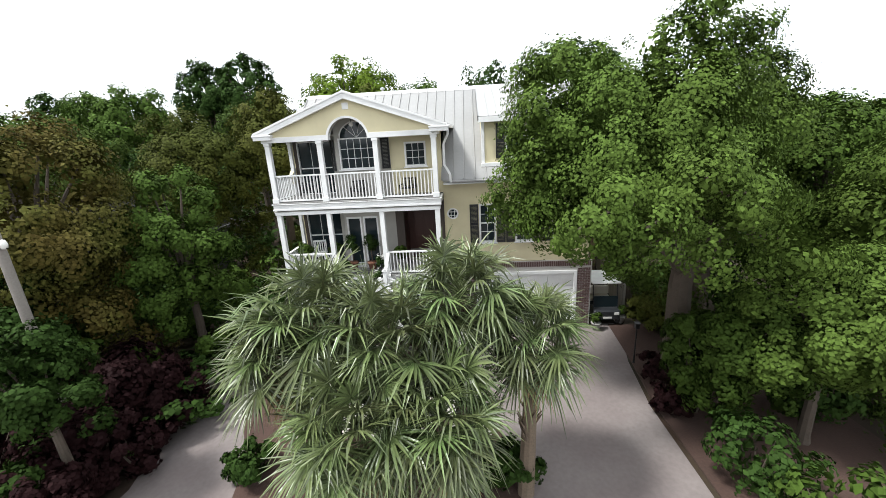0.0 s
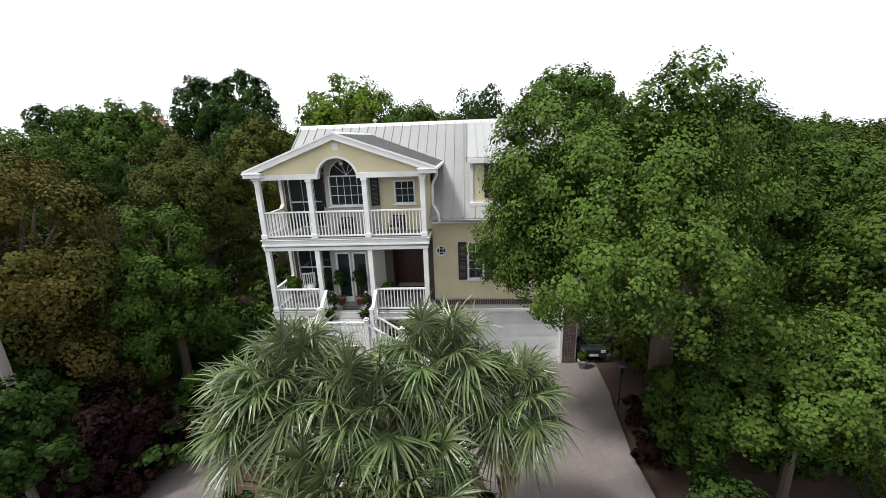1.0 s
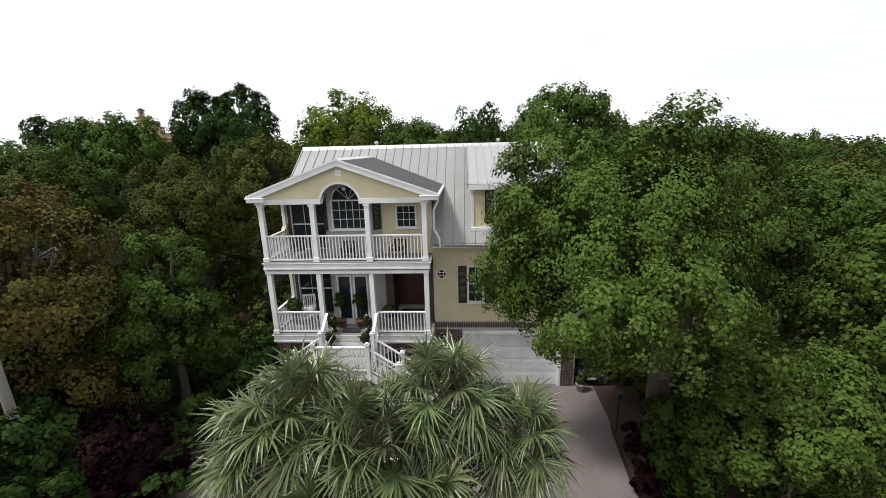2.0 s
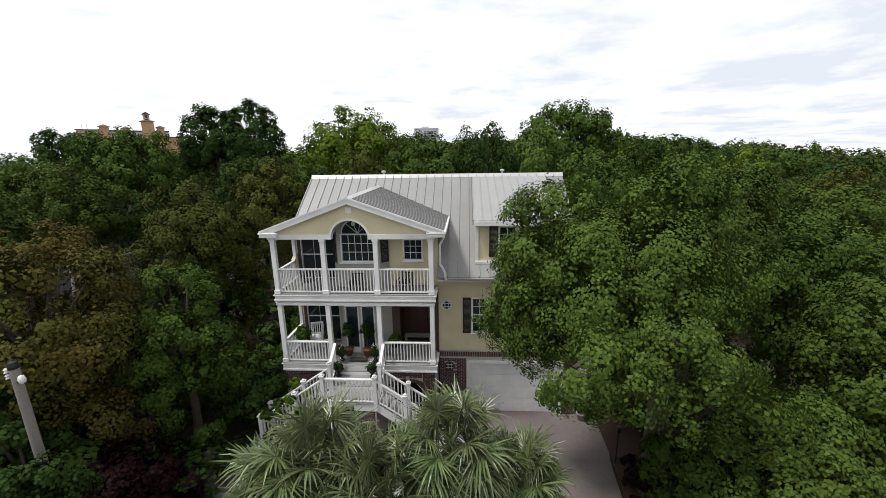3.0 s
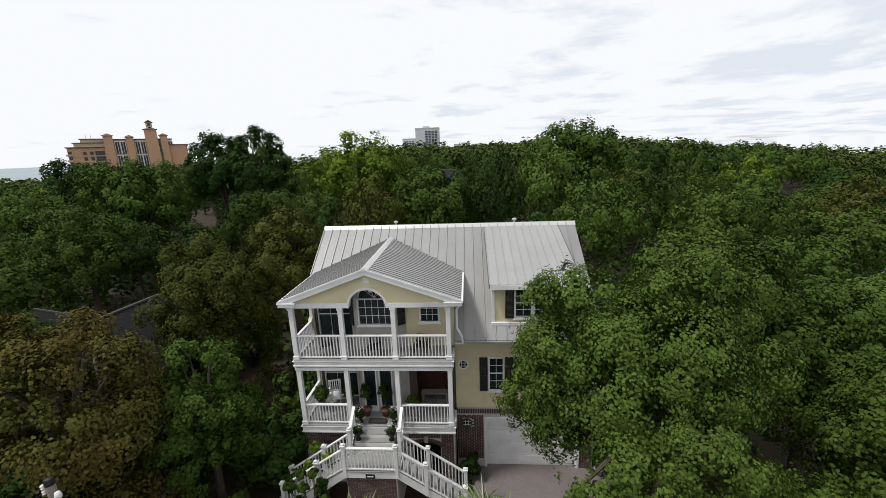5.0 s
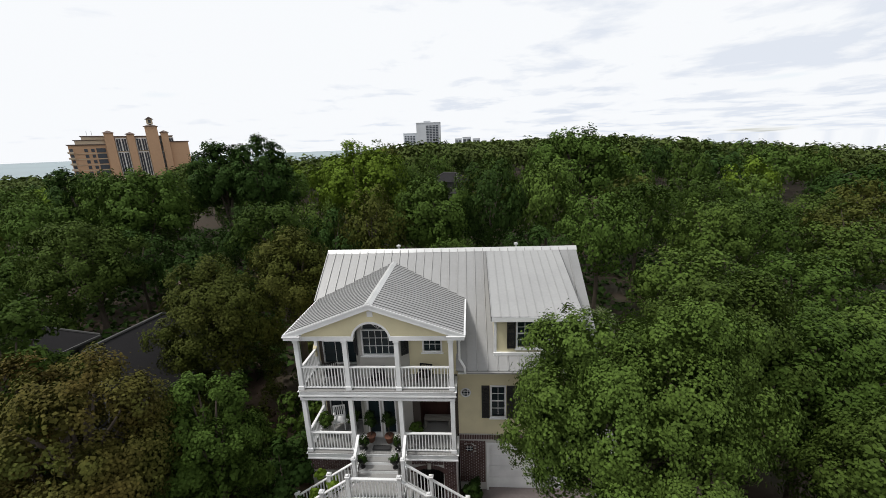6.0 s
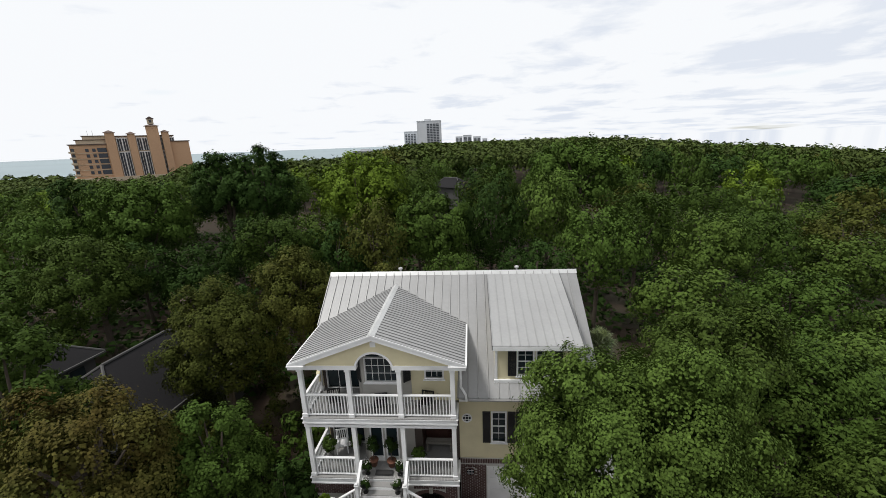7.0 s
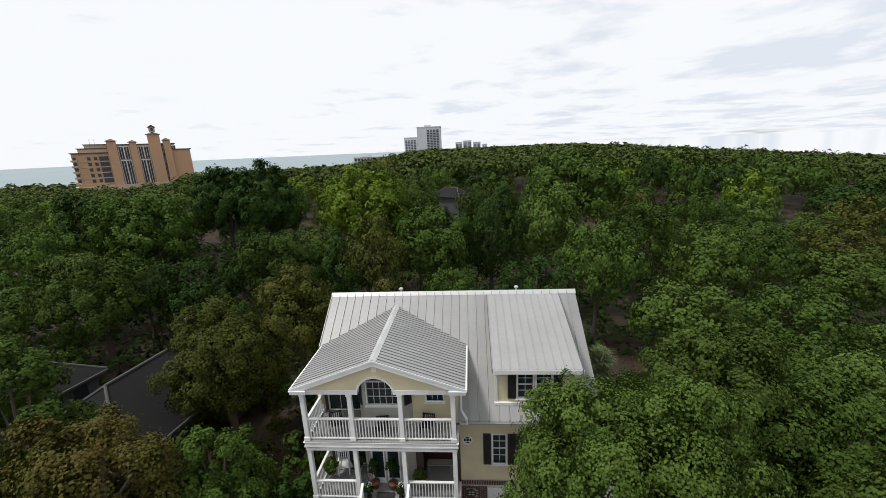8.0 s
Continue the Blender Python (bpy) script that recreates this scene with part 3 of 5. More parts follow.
# porch roof: standing-seam panels down both slopes
for edge in (E_L, E_R):
    slope = part("porch_roof", prism([(edge, E_Z - 0.07), (edge, E_Z), (R_X, R_Z), (R_X, R_Z - 0.07)], F_Y + 0.02, 3.3), M["roof_trim"], house, "pale grey metal porch roof")
    up = part("roof_valley", prism([(edge, 3.3), (R_X, 3.3), (R_X, 5.15), (edge, 3.4)], 0, 0.02, "z"), M["roof_trim"], slope)
    for v in up.data.vertices:
        v.co.z += E_Z - 0.05 + (R_Z - E_Z) * abs(v.co.x - edge) / abs(R_X - edge)
    y, n = F_Y, 0
    while y < 5.1:
        y1 = y + 0.212
        bm = bmesh.new()

        def low_x(q):
            return edge if q <= 3.42 else edge + (R_X - edge) * (q - 3.42) / (5.22 - 3.42)

        def z_at(q):
            return E_Z + (R_Z - E_Z) * abs(q - edge) / abs(R_X - edge)

        xa, xb = low_x(y), low_x(min(y1, 5.2))
        pts = [(xa, y), (R_X, y), (R_X, y1), (xb, y1)]
        lo = [bm.verts.new((p[0], p[1], z_at(p[0]) + 0.012)) for p in pts]
        hi = [bm.verts.new((p[0], p[1], z_at(p[0]) + 0.026)) for p in pts]
        rib = [bm.verts.new((p[0], p[1] + s, z_at(p[0]) + t)) for p in pts[:2] for s, t in ((-0.016, 0.026), (-0.011, 0.05), (0.011, 0.05), (0.016, 0.026))]
        bm.faces.new(lo), bm.faces.new(hi)
        for i in range(4):
            bm.faces.new((lo[i], lo[(i + 1) % 4], hi[(i + 1) % 4], hi[i]))
        for i in range(3):
            bm.faces.new((rib[i], rib[i + 1], rib[i + 5], rib[i + 4])).material_index = 1
        bm.faces.new(rib[:4]), bm.faces.new(rib[4:])
        bmesh.ops.recalc_face_normals(bm, faces=bm.faces)
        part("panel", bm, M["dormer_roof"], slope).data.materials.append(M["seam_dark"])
        y = y1
    # rake board, eave gutter and cornice return
    s = 1 if edge < R_X else -1
    part("rake_board", prism([(edge, E_Z - 0.2), (edge, E_Z + 0.02), (R_X, R_Z + 0.02), (R_X, R_Z - 0.2)], F_Y - 0.03, F_Y + 0.02), M["white"], house, "white rake board")
    part("rake_trim", prism([(edge - 0.02 * s, E_Z - 0.02), (edge - 0.02 * s, E_Z + 0.05), (R_X, R_Z + 0.055), (R_X, R_Z - 0.01)], F_Y - 0.06, F_Y - 0.03), M["white"], house)
    part("soffit", prism([(edge, E_Z - 0.2), (edge, E_Z - 0.17), (R_X, R_Z - 0.17), (R_X, R_Z - 0.2)], F_Y + 0.02, -0.085), M["white"], house)
    a, b = sorted((edge - 0.03 * s, edge + 0.62 * s))
    part("cornice_return", boxes((a, b, F_Y - 0.05, -0.082, E_Z - 0.2, E_Z - 0.03), (a - 0.03, b + 0.03, F_Y - 0.08, -0.082, E_Z - 0.07, E_Z - 0.02), bevel=0.008), M["white"], house, "white cornice return")
    a, b = sorted((edge - 0.08 * s, edge + 0.03 * s))
    part("gutter", boxes((a, b, F_Y, 3.3, E_Z - 0.1, E_Z + 0.01), bevel=0.015), M["white"], house, "white gutter")
part("ridge_cap", prism([(R_X - 0.16, R_Z - 0.012), (R_X, R_Z + 0.075), (R_X + 0.16, R_Z - 0.012), (R_X, R_Z + 0.04)], F_Y - 0.02, 5.25), M["roof_trim"], house, "bright metal ridge cap")
bm = bmesh.new()
tube(bm, [(6.74, 0.55, 8.5), (6.73, 0.55, 8.25), (6.56, 0.5, 7.9), (6.56, 0.48, 7.15), (6.66, 0.42, 7.0), (6.76, 0.42, 6.8), (6.78, 0.46, 6.5)], [0.05] * 7, 8)
part("downspout", bm, M["white"], house, "white downspout with bends")

# main roof
M_L, M_R, RIDGE_Y, RIDGE_Z = -0.365, 12.36, 5.85, 10.29
for front in (True, False):
    if front:
        slope = part("roof", prism([(0.62, main_z(0.62) - 0.12), (0.55, main_z(0.55)), (RIDGE_Y, RIDGE_Z), (RIDGE_Y, RIDGE_Z - 0.12)], 6.47, M_R, "x"), M["roof_trim"], house, "grey standing-seam metal roof")
        up = part("roof_deck", prism([(3.3, main_z(3.3) - 0.1), (3.3, main_z(3.3)), (RIDGE_Y, RIDGE_Z), (RIDGE_Y, RIDGE_Z - 0.1)], M_L, 6.47, "x"), M["roof_trim"], slope)
    else:
        slope = part("roof", prism([(RIDGE_Y, RIDGE_Z - 0.12), (RIDGE_Y, RIDGE_Z), (11.15, 6.57), (11.1, 6.45)], M_L, M_R, "x"), M["roof_trim"], house, "grey standing-seam metal roof")
    n = 30
    for i in range(n):
        xa, xb = M_L + (M_R - M_L) * i / n, M_L + (M_R - M_L) * (i + 1) / n
        def foot(x):
            if not front or x > 6.46:
                return 0.53
            if x < R_X:
                return 3.3 + 1.8 * max(0, x - E_L) / (R_X - E_L)
            return 3.3 + 1.8 * max(0, E_R - x) / (E_R - R_X)
        bm = bmesh.new()
        fa, fb = (foot(xa), foot(xb)) if (xa < 6.46) == (xb < 6.46) else (foot(xb), foot(xb))
        pts = [(xa, fa), (xb, fb), (xb, RIDGE_Y), (xa, RIDGE_Y)]
        turn = (lambda q: q) if front else (lambda q: 2 * RIDGE_Y - q)
        lo = [bm.verts.new((p[0], turn(p[1]), main_z(p[1]) + 0.008)) for p in pts]
        hi = [bm.verts.new((p[0], turn(p[1]), main_z(p[1]) + 0.022)) for p in pts]
        rib = [bm.verts.new((xa + s, turn(q), main_z(q) + t)) for q in (fa, RIDGE_Y) for s, t in ((-0.024, 0.02), (-0.018, 0.075), (0.018, 0.075), (0.024, 0.02))]
        bm.faces.new(lo), bm.faces.new(hi)
        for k in range(4):
            bm.faces.new((lo[k], lo[(k + 1) % 4], hi[(k + 1) % 4], hi[k]))
        for k in range(3):
            bm.faces.new((rib[k], rib[k + 1], rib[k + 5], rib[k + 4])).material_index = 1
        bm.faces.new(rib[:4]), bm.faces.new(rib[4:])
        bmesh.ops.recalc_face_normals(bm, faces=bm.faces)
        part("panel", bm, M["roof"], slope).data.materials.append(M["seam"])
part("ridge_cap", prism([(RIDGE_Y - 0.17, RIDGE_Z - 0.085), (RIDGE_Y, RIDGE_Z + 0.09), (RIDGE_Y + 0.17, RIDGE_Z - 0.085), (RIDGE_Y, RIDGE_Z + 0.05)], M_L - 0.03, M_R + 0.03, "x"), M["roof_trim"], house, "bright metal ridge cap")
for x in (3.35, 9.4):
    part("roof_vent", lathe([(0.03, 0), (0.05, 0.02), (0.05, 0.16), (0.11, 0.18), (0.11, 0.25), (0.0, 0.3)], 10, (x, RIDGE_Y + 0.1, RIDGE_Z)), M["roof_trim"], house, "small round metal roof vent")
for x in (M_L, M_R - 0.04):
    part("rake_board", prism([(3.2 if x < 0 else 0.55, main_z(3.2 if x < 0 else 0.55) - 0.22), (3.2 if x < 0 else 0.55, main_z(3.2 if x < 0 else 0.55) - 0.005), (RIDGE_Y, RIDGE_Z - 0.005), (11.15, 6.56), (11.15, 6.35), (RIDGE_Y, RIDGE_Z - 0.22)], x, x + 0.04, "x"), M["white"], house, "white rake board")
part("gutter", boxes((6.8, 12.36, 0.45, 0.54, 6.47, 6.56), bevel=0.02), M["seam"], house, "grey metal eave gutter")
part("soffit", boxes((6.47, 12.3, 0.56, 1.06, 6.40, 6.44)), M["white"], house)

# shed dormer
D_L, D_R, D_Y, D_Z = 7.88, 11.52, 0.82, 8.80
D_S = (10.2 - D_Z) / (5.6 - D_Y)
dormer_roof = part("dormer_roof", prism([(D_Y, D_Z - 0.13), (D_Y, D_Z), (5.62, 10.2), (5.62, 10.07)], D_L, D_R, "x"), M["roof_trim"], house, "pale grey metal shed dormer roof")
for i in range(10):
    xa, xb = D_L + (D_R - D_L) * i / 10, D_L + (D_R - D_L) * (i + 1) / 10
    bm = boxes((xa + 0.002, xb - 0.002, D_Y - 0.02, 5.62, 0.006, 0.02), (xa - 0.011, xa + 0.011, D_Y - 0.02, 5.62, 0.02, 0.05))
    for v in bm.verts:
        v.co.z += D_Z + (v.co.y - D_Y) * D_S
    part("panel", bm, M["dormer_roof"], dormer_roof)
for x in (D_L, D_R):
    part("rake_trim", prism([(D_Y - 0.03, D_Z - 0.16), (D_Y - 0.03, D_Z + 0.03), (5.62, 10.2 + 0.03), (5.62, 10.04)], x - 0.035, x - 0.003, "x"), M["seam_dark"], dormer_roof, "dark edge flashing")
part("dormer_fascia", boxes((D_L - 0.03, D_R + 0.03, D_Y - 0.03, D_Y + 0.01, D_Z - 0.2, D_Z - 0.01), (D_L, D_R, D_Y + 0.01, 1.15, D_Z - 0.19, D_Z - 0.15), bevel=0.006), M["white"], house, "white dormer fascia")
DW = [(8.95, 9.55), (9.72, 10.32)]
part("dormer_wall", wall_with_holes(8.0, 11.3, 7.02, 8.66, 1.15, 1.3, [(a, b, 7.32, 8.48) for a, b in DW]), M["cream"], house, "cream dormer wall")
for x in (8.0, 11.2):
    part("dormer_cheek", prism([(1.302, 7.15), (1.302, 8.70), (5.3, 9.95), (5.3, 9.85)], x, x + 0.1, "x"), M["cream"], house, "cream dormer side")
part("dormer_trim", boxes((7.97, 8.09, 1.11, 1.148, 7.0, 8.66), (11.21, 11.33, 1.11, 1.148, 7.0, 8.66), (7.95, 11.35, 1.05, 1.148, 6.96, 7.1), bevel=0.006), M["white"], house, "white dormer corner boards")
for a, b in DW:
    window(a, b, 7.32, 8.48, 1.15)
shutter(8.52, 8.86, 7.26, 8.54, 1.15)
shutter(10.42, 10.76, 7.26, 8.54, 1.15)

# round windows
for x, z in ((6.76, 5.16), (6.86, 2.32)):
    yf = 1.13 if z > 3 else 1.09
    bm = bmesh.new()
    ring = [(x + 0.2 * math.cos(k * math.tau / 20), yf - 0.02, z + 0.2 * math.sin(k * math.tau / 20)) for k in range(20)]
    tube(bm, ring + ring[:1], [0.032] * 21, 6)
    wr = part("round_window", bm, M["white"] if z > 3 else M["brick"], house, "small round window with cross bars")
    part("pane", prism([(p[0], p[2]) for p in ring], yf - 0.012, yf - 0.004), M["glass"], wr)
    part("muntins", boxes(*[(x - 0.2, x + 0.2, yf - 0.026, yf - 0.013, z + o - 0.01, z + o + 0.01) for o in (-0.07, 0.07)], *[(x + o - 0.01, x + o + 0.01, yf - 0.027, yf - 0.0125, z - 0.19, z + 0.19) for o in (-0.07, 0.07)]), M["white"], wr)

# brick storey with the garage
base = part("brick_wall", wall_with_holes(6.42, 12.36, 0, 3.04, 1.12, 1.35, [(7.72, 11.67, 0, 2.48)]), M["mortar"], house, "dark red brick ground-floor wall")
garage = part("garage_door", boxes(*[(7.74, 11.65, 1.24, 1.29, 0.03 + i * 0.61, 0.03 + i * 0.61 + 0.6) for i in range(4)], bevel=0.008), M["white"], house, "white panelled garage door")
for i in range(4):
    for k in range(8):
        x = 7.84 + k * 0.477
        part("panel", boxes((x, x + 0.38, 1.228, 1.24, 0.14 + i * 0.61, 0.03 + i * 0.61 + 0.5), bevel=0.006), M["white"], garage)
part("garage_frame", boxes((7.62, 7.735, 1.07, 1.3, 0, 2.6), (11.655, 11.77, 1.07, 1.3, 0, 2.6), (7.735, 11.655, 1.07, 1.3, 2.475, 2.6), bevel=0.006), M["white"], house, "white garage door frame")
PORCH_BASE = part("porch_base", wall_with_holes(-0.05, 6.36, 0, 2.64, 0.12, 0.32, [(4.55, 5.75, 0, 2.15)]), M["mortar"], house, "brick porch base with an arched opening")
for a, b, c in ((6.14, 6.36, 1.118), (-0.05, 0.15, 1.9)):
    part("porch_base_side", boxes((a, b, 0.322, c, 0, 2.64)), M["mortar"], house, "brick porch base side")
# near-black sheet added behind the arch, standing for the shade inside
part("crawl_space", boxes((-0.0, 6.1, 1.5, 1.55, 0, 2.64)), M["dark"], house)
bm = bmesh.new()
for i in range(11):
    box(bm, 4.6 + i * 0.11, 4.62 + i * 0.11, 0.2, 0.22, 0.05, 2.1)
for z in (0.3, 1.2, 1.9):
    box(bm, 4.55, 5.75, 0.195, 0.225, z, z + 0.03)
part("iron_gate", bm, M["iron"], house, "black iron gate in the arch")
bm = bmesh.new()
for i in range(12):
    a0, a1 = math.pi * (0.12 + 0.76 * i / 12), math.pi * (0.12 + 0.76 * (i + 0.92) / 12)
    pts = [(5.15 + r * math.cos(a) * 1.0, 1.72 + r * 0.62 * math.sin(a)) for r, a in ((0.66, a0), (0.9, a0), (0.9, a1), (0.66, a1))]
    vs = [bm.verts.new((p[0], y, p[1])) for y in (0.085, 0.14) for p in pts]
    for q in ((0, 1, 2, 3), (4, 5, 6, 7), (0, 1, 5, 4), (1, 2, 6, 5), (2, 3, 7, 6), (3, 0, 4, 7)):
        bm.faces.new([vs[k] for k in q])
bmesh.ops.recalc_face_normals(bm, faces=bm.faces)
part("arch_bricks", bm, M["brick"], house, "fan of bricks over the arch")
part("keystone", boxes((5.07, 5.23, 0.06, 0.14, 2.1, 2.4), bevel=0.01), M["concrete"], house, "pale keystone")

# steps: a short flight, a landing, and flights down to both sides
L_Z, L_Y0, L_Y1 = 2.4, -0.93, -1.76
for i in range(3):
    part("step", boxes((2.3, 3.98, -0.12 - 0.27 * (i + 1), -0.10 - 0.27 * i, 3.06 - 0.165 * (i + 1) - 0.045, 3.06 - 0.165 * (i + 1)), bevel=0.006), M["deck"], house, "grey step tread")
    part("riser", boxes((2.32, 3.96, -0.13 - 0.27 * i, -0.105 - 0.27 * i, 3.06 - 0.165 * (i + 1), 3.06 - 0.165 * i - 0.046)), M["white"], house)
part("riser", boxes((2.32, 3.96, -0.94, -0.915, 2.402, 2.52)), M["white"], house)
part("landing", boxes((2.2, 4.3, L_Y1 - 0.06, L_Y0, L_Z - 0.05, L_Z), bevel=0.006), M["deck"], house, "grey boarded stair landing")
part("landing_skirt", boxes((2.2, 4.3, L_Y1 - 0.04, L_Y1, L_Z - 0.32, L_Z - 0.052), bevel=0.005), M["white"], house, "white landing skirt")
LANDING_BASE = part("landing_base", boxes((2.28, 4.22, L_Y1 + 0.03, 0.1, 0, L_Z - 0.33)), M["mortar"], house, "brick landing base")
part("plaque", boxes((3.05, 3.4, L_Y1 - 0.075, L_Y1 - 0.045, L_Z - 0.3, L_Z - 0.12), bevel=0.008), M["iron"], house, "small dark plaque on the skirt")
part("plaque_bars", boxes((3.1, 3.35, L_Y1 - 0.081, L_Y1 - 0.074, L_Z - 0.225, L_Z - 0.19)), M["white"], house)
for x in (2.26, 4.24):
    newel(x, L_Y0, L_Z - 0.3, 3.55)
    newel(x, L_Y1, L_Z - 0.3, 3.52)
    railing((x, -0.1, 3.06), (x, L_Y0 + 0.07, 2.56), 0.9)
railing((2.33, L_Y1, L_Z), (4.17, L_Y1, L_Z), 1.0)
for s, x0 in ((1, 4.24), (-1, 2.26)):
    for i in range(12):
        x, z = x0 + s * (0.08 + 0.27 * i), L_Z - 0.185 * (i + 1)
        part("step", boxes((min(x, x + s * 0.29), max(x, x + s * 0.29), L_Y1 + 0.05, L_Y0 - 0.05, z - 0.04, z), bevel=0.006), M["deck"], house, "grey step tread")
        part("riser", boxes((min(x, x + s * 0.02), max(x, x + s * 0.02), L_Y1 + 0.06, L_Y0 - 0.06, z, z + 0.144)), M["white"], house)
    for y in (L_Y0, L_Y1):
        part("stringer", prism([(x0, L_Z), (x0 + s * 3.3, L_Z - 0.185 * 12.2), (x0 + s * 3.3, 0), (x0 + s * 2.9, 0), (x0, L_Z - 0.33)], y - 0.02, y + 0.02), M["white"], house, "white stair stringer")
        for d in (1.1, 2.55):
            newel(x0 + s * d, y, max(0, L_Z - 0.685 * d - 0.3), L_Z - 0.685 * d + 1.12)
        cuts = [(0.07, 1.03), (1.17, 2.48)]
        for a, b in cuts:
            railing((x0 + s * a, y, L_Z - 0.685 * a + 0.05), (x0 + s * b, y, L_Z - 0.685 * b + 0.05), 0.92)

# ---- trees near the house ----
def tree(name, label, at, centre, size, boughs, leaves, leaf, mat, seed, radius=0.25, extra=(), skirt=0):
    """A tree whose crown has its middle at centre; skirt: low boughs round the foot."""
    rng = np.random.default_rng(seed)
    arms = [(np.array(c), r) for c, r in extra] + boughs_of(rng, centre, size, boughs)
    for i in range(skirt):
        a = rng.uniform(0, math.tau)
        arms.append((np.array((0.7 * size[0] * math.cos(a), 0.7 * size[1] * math.sin(a), rng.uniform(0.7, 0.6 * centre[2]))), rng.uniform(0.24, 0.36) * min(size)))
    ob = thing(name, label, "tree", at)
    part("trunk", trunk_bm(rng, centre[2], radius, arms, limbs=10), M["bark"], ob)
    part("crown", crown_mesh("crown", rng, arms, leaves, leaf, M[mat]), None, ob)
    return ob


def shrub(name, label, at, size, boughs, leaves, leaf, mat, seed):
    rng = np.random.default_rng(seed)
    arms = boughs_of(rng, (0, 0, size[2] * 0.45), (size[0], size[1], size[2] * 0.55), boughs)
    ob = thing(name, label, "shrub", at)
    bm = bmesh.new()
    for c, r in arms[:5]:
        tube(bm, [(0, 0, -0.05), (0.5 * c[0], 0.5 * c[1], 0.5 * c[2]), tuple(c)], [0.05, 0.035, 0.012], 5)
    part("stem", bm, M["bark"], ob)
    part("foliage", crown_mesh("foliage", rng, arms, leaves, leaf, M[mat]), None, ob)
    return ob


LOW_BOUGHS = [((-3.9, -3.5, 6.3), 0.7), ((-3.3, -3.2, 6.7), 0.7), ((-2.8, -3.5, 6.1), 0.7), ((-3.5, -3.0, 5.7), 0.65), ((-4.2, -3.0, 5.9), 0.6), ((-3.0, -2.8, 5.5), 0.6),
              ((-1.6, -3.2, 7.0), 0.8), ((-0.9, -3.4, 6.7), 0.75), ((-2.0, -3.0, 6.5), 0.7), ((-0.3, -3.1, 6.3), 0.7),
              ((-4.2, -0.6, 6.2), 0.9), ((-4.9, 0.0, 5.8), 0.75), ((-5.5, -0.1, 6.4), 0.6), ((-5.35, 0.2, 5.8), 0.55), ((-5.2, -0.3, 7.2), 0.65), ((-5.0, -0.5, 7.9), 0.6), ((-4.6, -0.2, 6.9), 0.7), ((-4.2, -1.0, 5.9), 0.8), ((-3.2, -0.6, 6.0), 0.8), ((-3.6, 0.4, 7.4), 1.0), ((-3.4, -1.4, 6.6), 1.0), ((-2.3, -1.6, 5.8), 0.9), ((-3.6, 0.6, 8.5), 0.9),
              ((-1.0, -2.8, 5.4), 0.9), ((0.6, -3.0, 5.2), 1.0)]
HIGH_BOUGHS = [((-4.3, 0.3, 9.95), 0.6), ((-3.6, 0.5, 10.0), 0.6), ((-4.75, 0.5, 9.5), 0.5), ((-4.5, 0.3, 9.4), 0.85), ((-3.9, -0.1, 9.7), 0.8), ((-3.1, 0.2, 9.7), 0.8), ((-4.1, -0.8, 7.4), 0.85), ((-4.6, -0.5, 8.4), 0.8), ((-3.8, -0.2, 6.9), 0.8), ((-4.6, -1.2, 8.6), 0.8),
               ((-0.9, -0.6, 10.3), 0.75), ((-0.3, -0.5, 10.1), 0.8), ((-1.6, -0.4, 10.0), 0.8), ((-0.6, -0.9, 10.8), 0.6), ((-0.5, -0.5, 9.5), 0.9), ((0.4, -0.3, 9.3), 0.9), ((-1.4, -0.2, 9.2), 0.9), ((0.5, -0.5, 10.1), 0.6)]
tree("oak_tree", "spreading live oak with dense mid-green leaves beside the driveway", (13.9, -2.9, 0), (-1.6, 0.2, 6.9), (3.9, 3.6, 3.3), 28, 100000, 0.092, "leaf_oak", 11, 0.4, LOW_BOUGHS + HIGH_BOUGHS)
tree("oak_tree", "live oak with a loose high top and grey trunk", (16.6, 0.9, 0), (0, 0, 6.9), (3.0, 3.0, 3.8), 20, 30000, 0.12, "leaf_oak", 12, 0.36, skirt=3)
tree("oak_tree", "leafy oak at the far side of the border", (20.4, 0.5, 0), (0, 0, 5.4), (3.3, 3.2, 3.7), 20, 22000, 0.14, "leaf_mid", 13, 0.3, skirt=5)
tree("oak_tree", "leafy oak with low boughs over the border", (19.2, -4.2, 0), (0, 0, 4.9), (3.1, 3.0, 3.5), 20, 26000, 0.12, "leaf_oak", 67, 0.3, skirt=8)
tree("small_tree", "bright green bushy tree over the mulch border", (16.0, -5.4, 0), (0, 0, 3.3), (2.2, 2.0, 2.1), 17, 22000, 0.1, "leaf_oak", 14, 0.15, skirt=1)
tree("small_tree", "leafy green tree close to the driveway", (14.6, -4.9, 0), (0, 0, 2.2), (1.6, 1.7, 2.0), 14, 13000, 0.1, "leaf_mid", 49, 0.12, skirt=2)
tree("rust_tree", "russet-leaved tree beside the neighbour's lot", (-6.1, -3.6, 0), (0, 0, 5.5), (3.4, 2.9, 4.2), 26, 46000, 0.11, "leaf_rust", 15, 0.24, skirt=8)
tree("small_tree", "dark green leafy tree at the driveway's edge", (-3.0, -1.6, 0), (0, 0, 4.2), (2.2, 2.0, 3.8), 18, 26000, 0.11, "leaf_mid", 16, 0.18, skirt=7)
tree("olive_tree", "tall olive-green broad-leaved tree beside the house", (-3.9, 8.7, 0), (0, 0, 7.4), (2.9, 2.8, 4.2), 19, 27000, 0.125, "leaf_olive", 17, 0.26, skirt=5)
tree("olive_tree", "spreading olive-green tree with bare lower twigs", (-7.2, 5.7, 0), (0, 0, 5.9), (3.4, 3.0, 4.4), 23, 36000, 0.125, "leaf_olive", 71, 0.28, skirt=8)
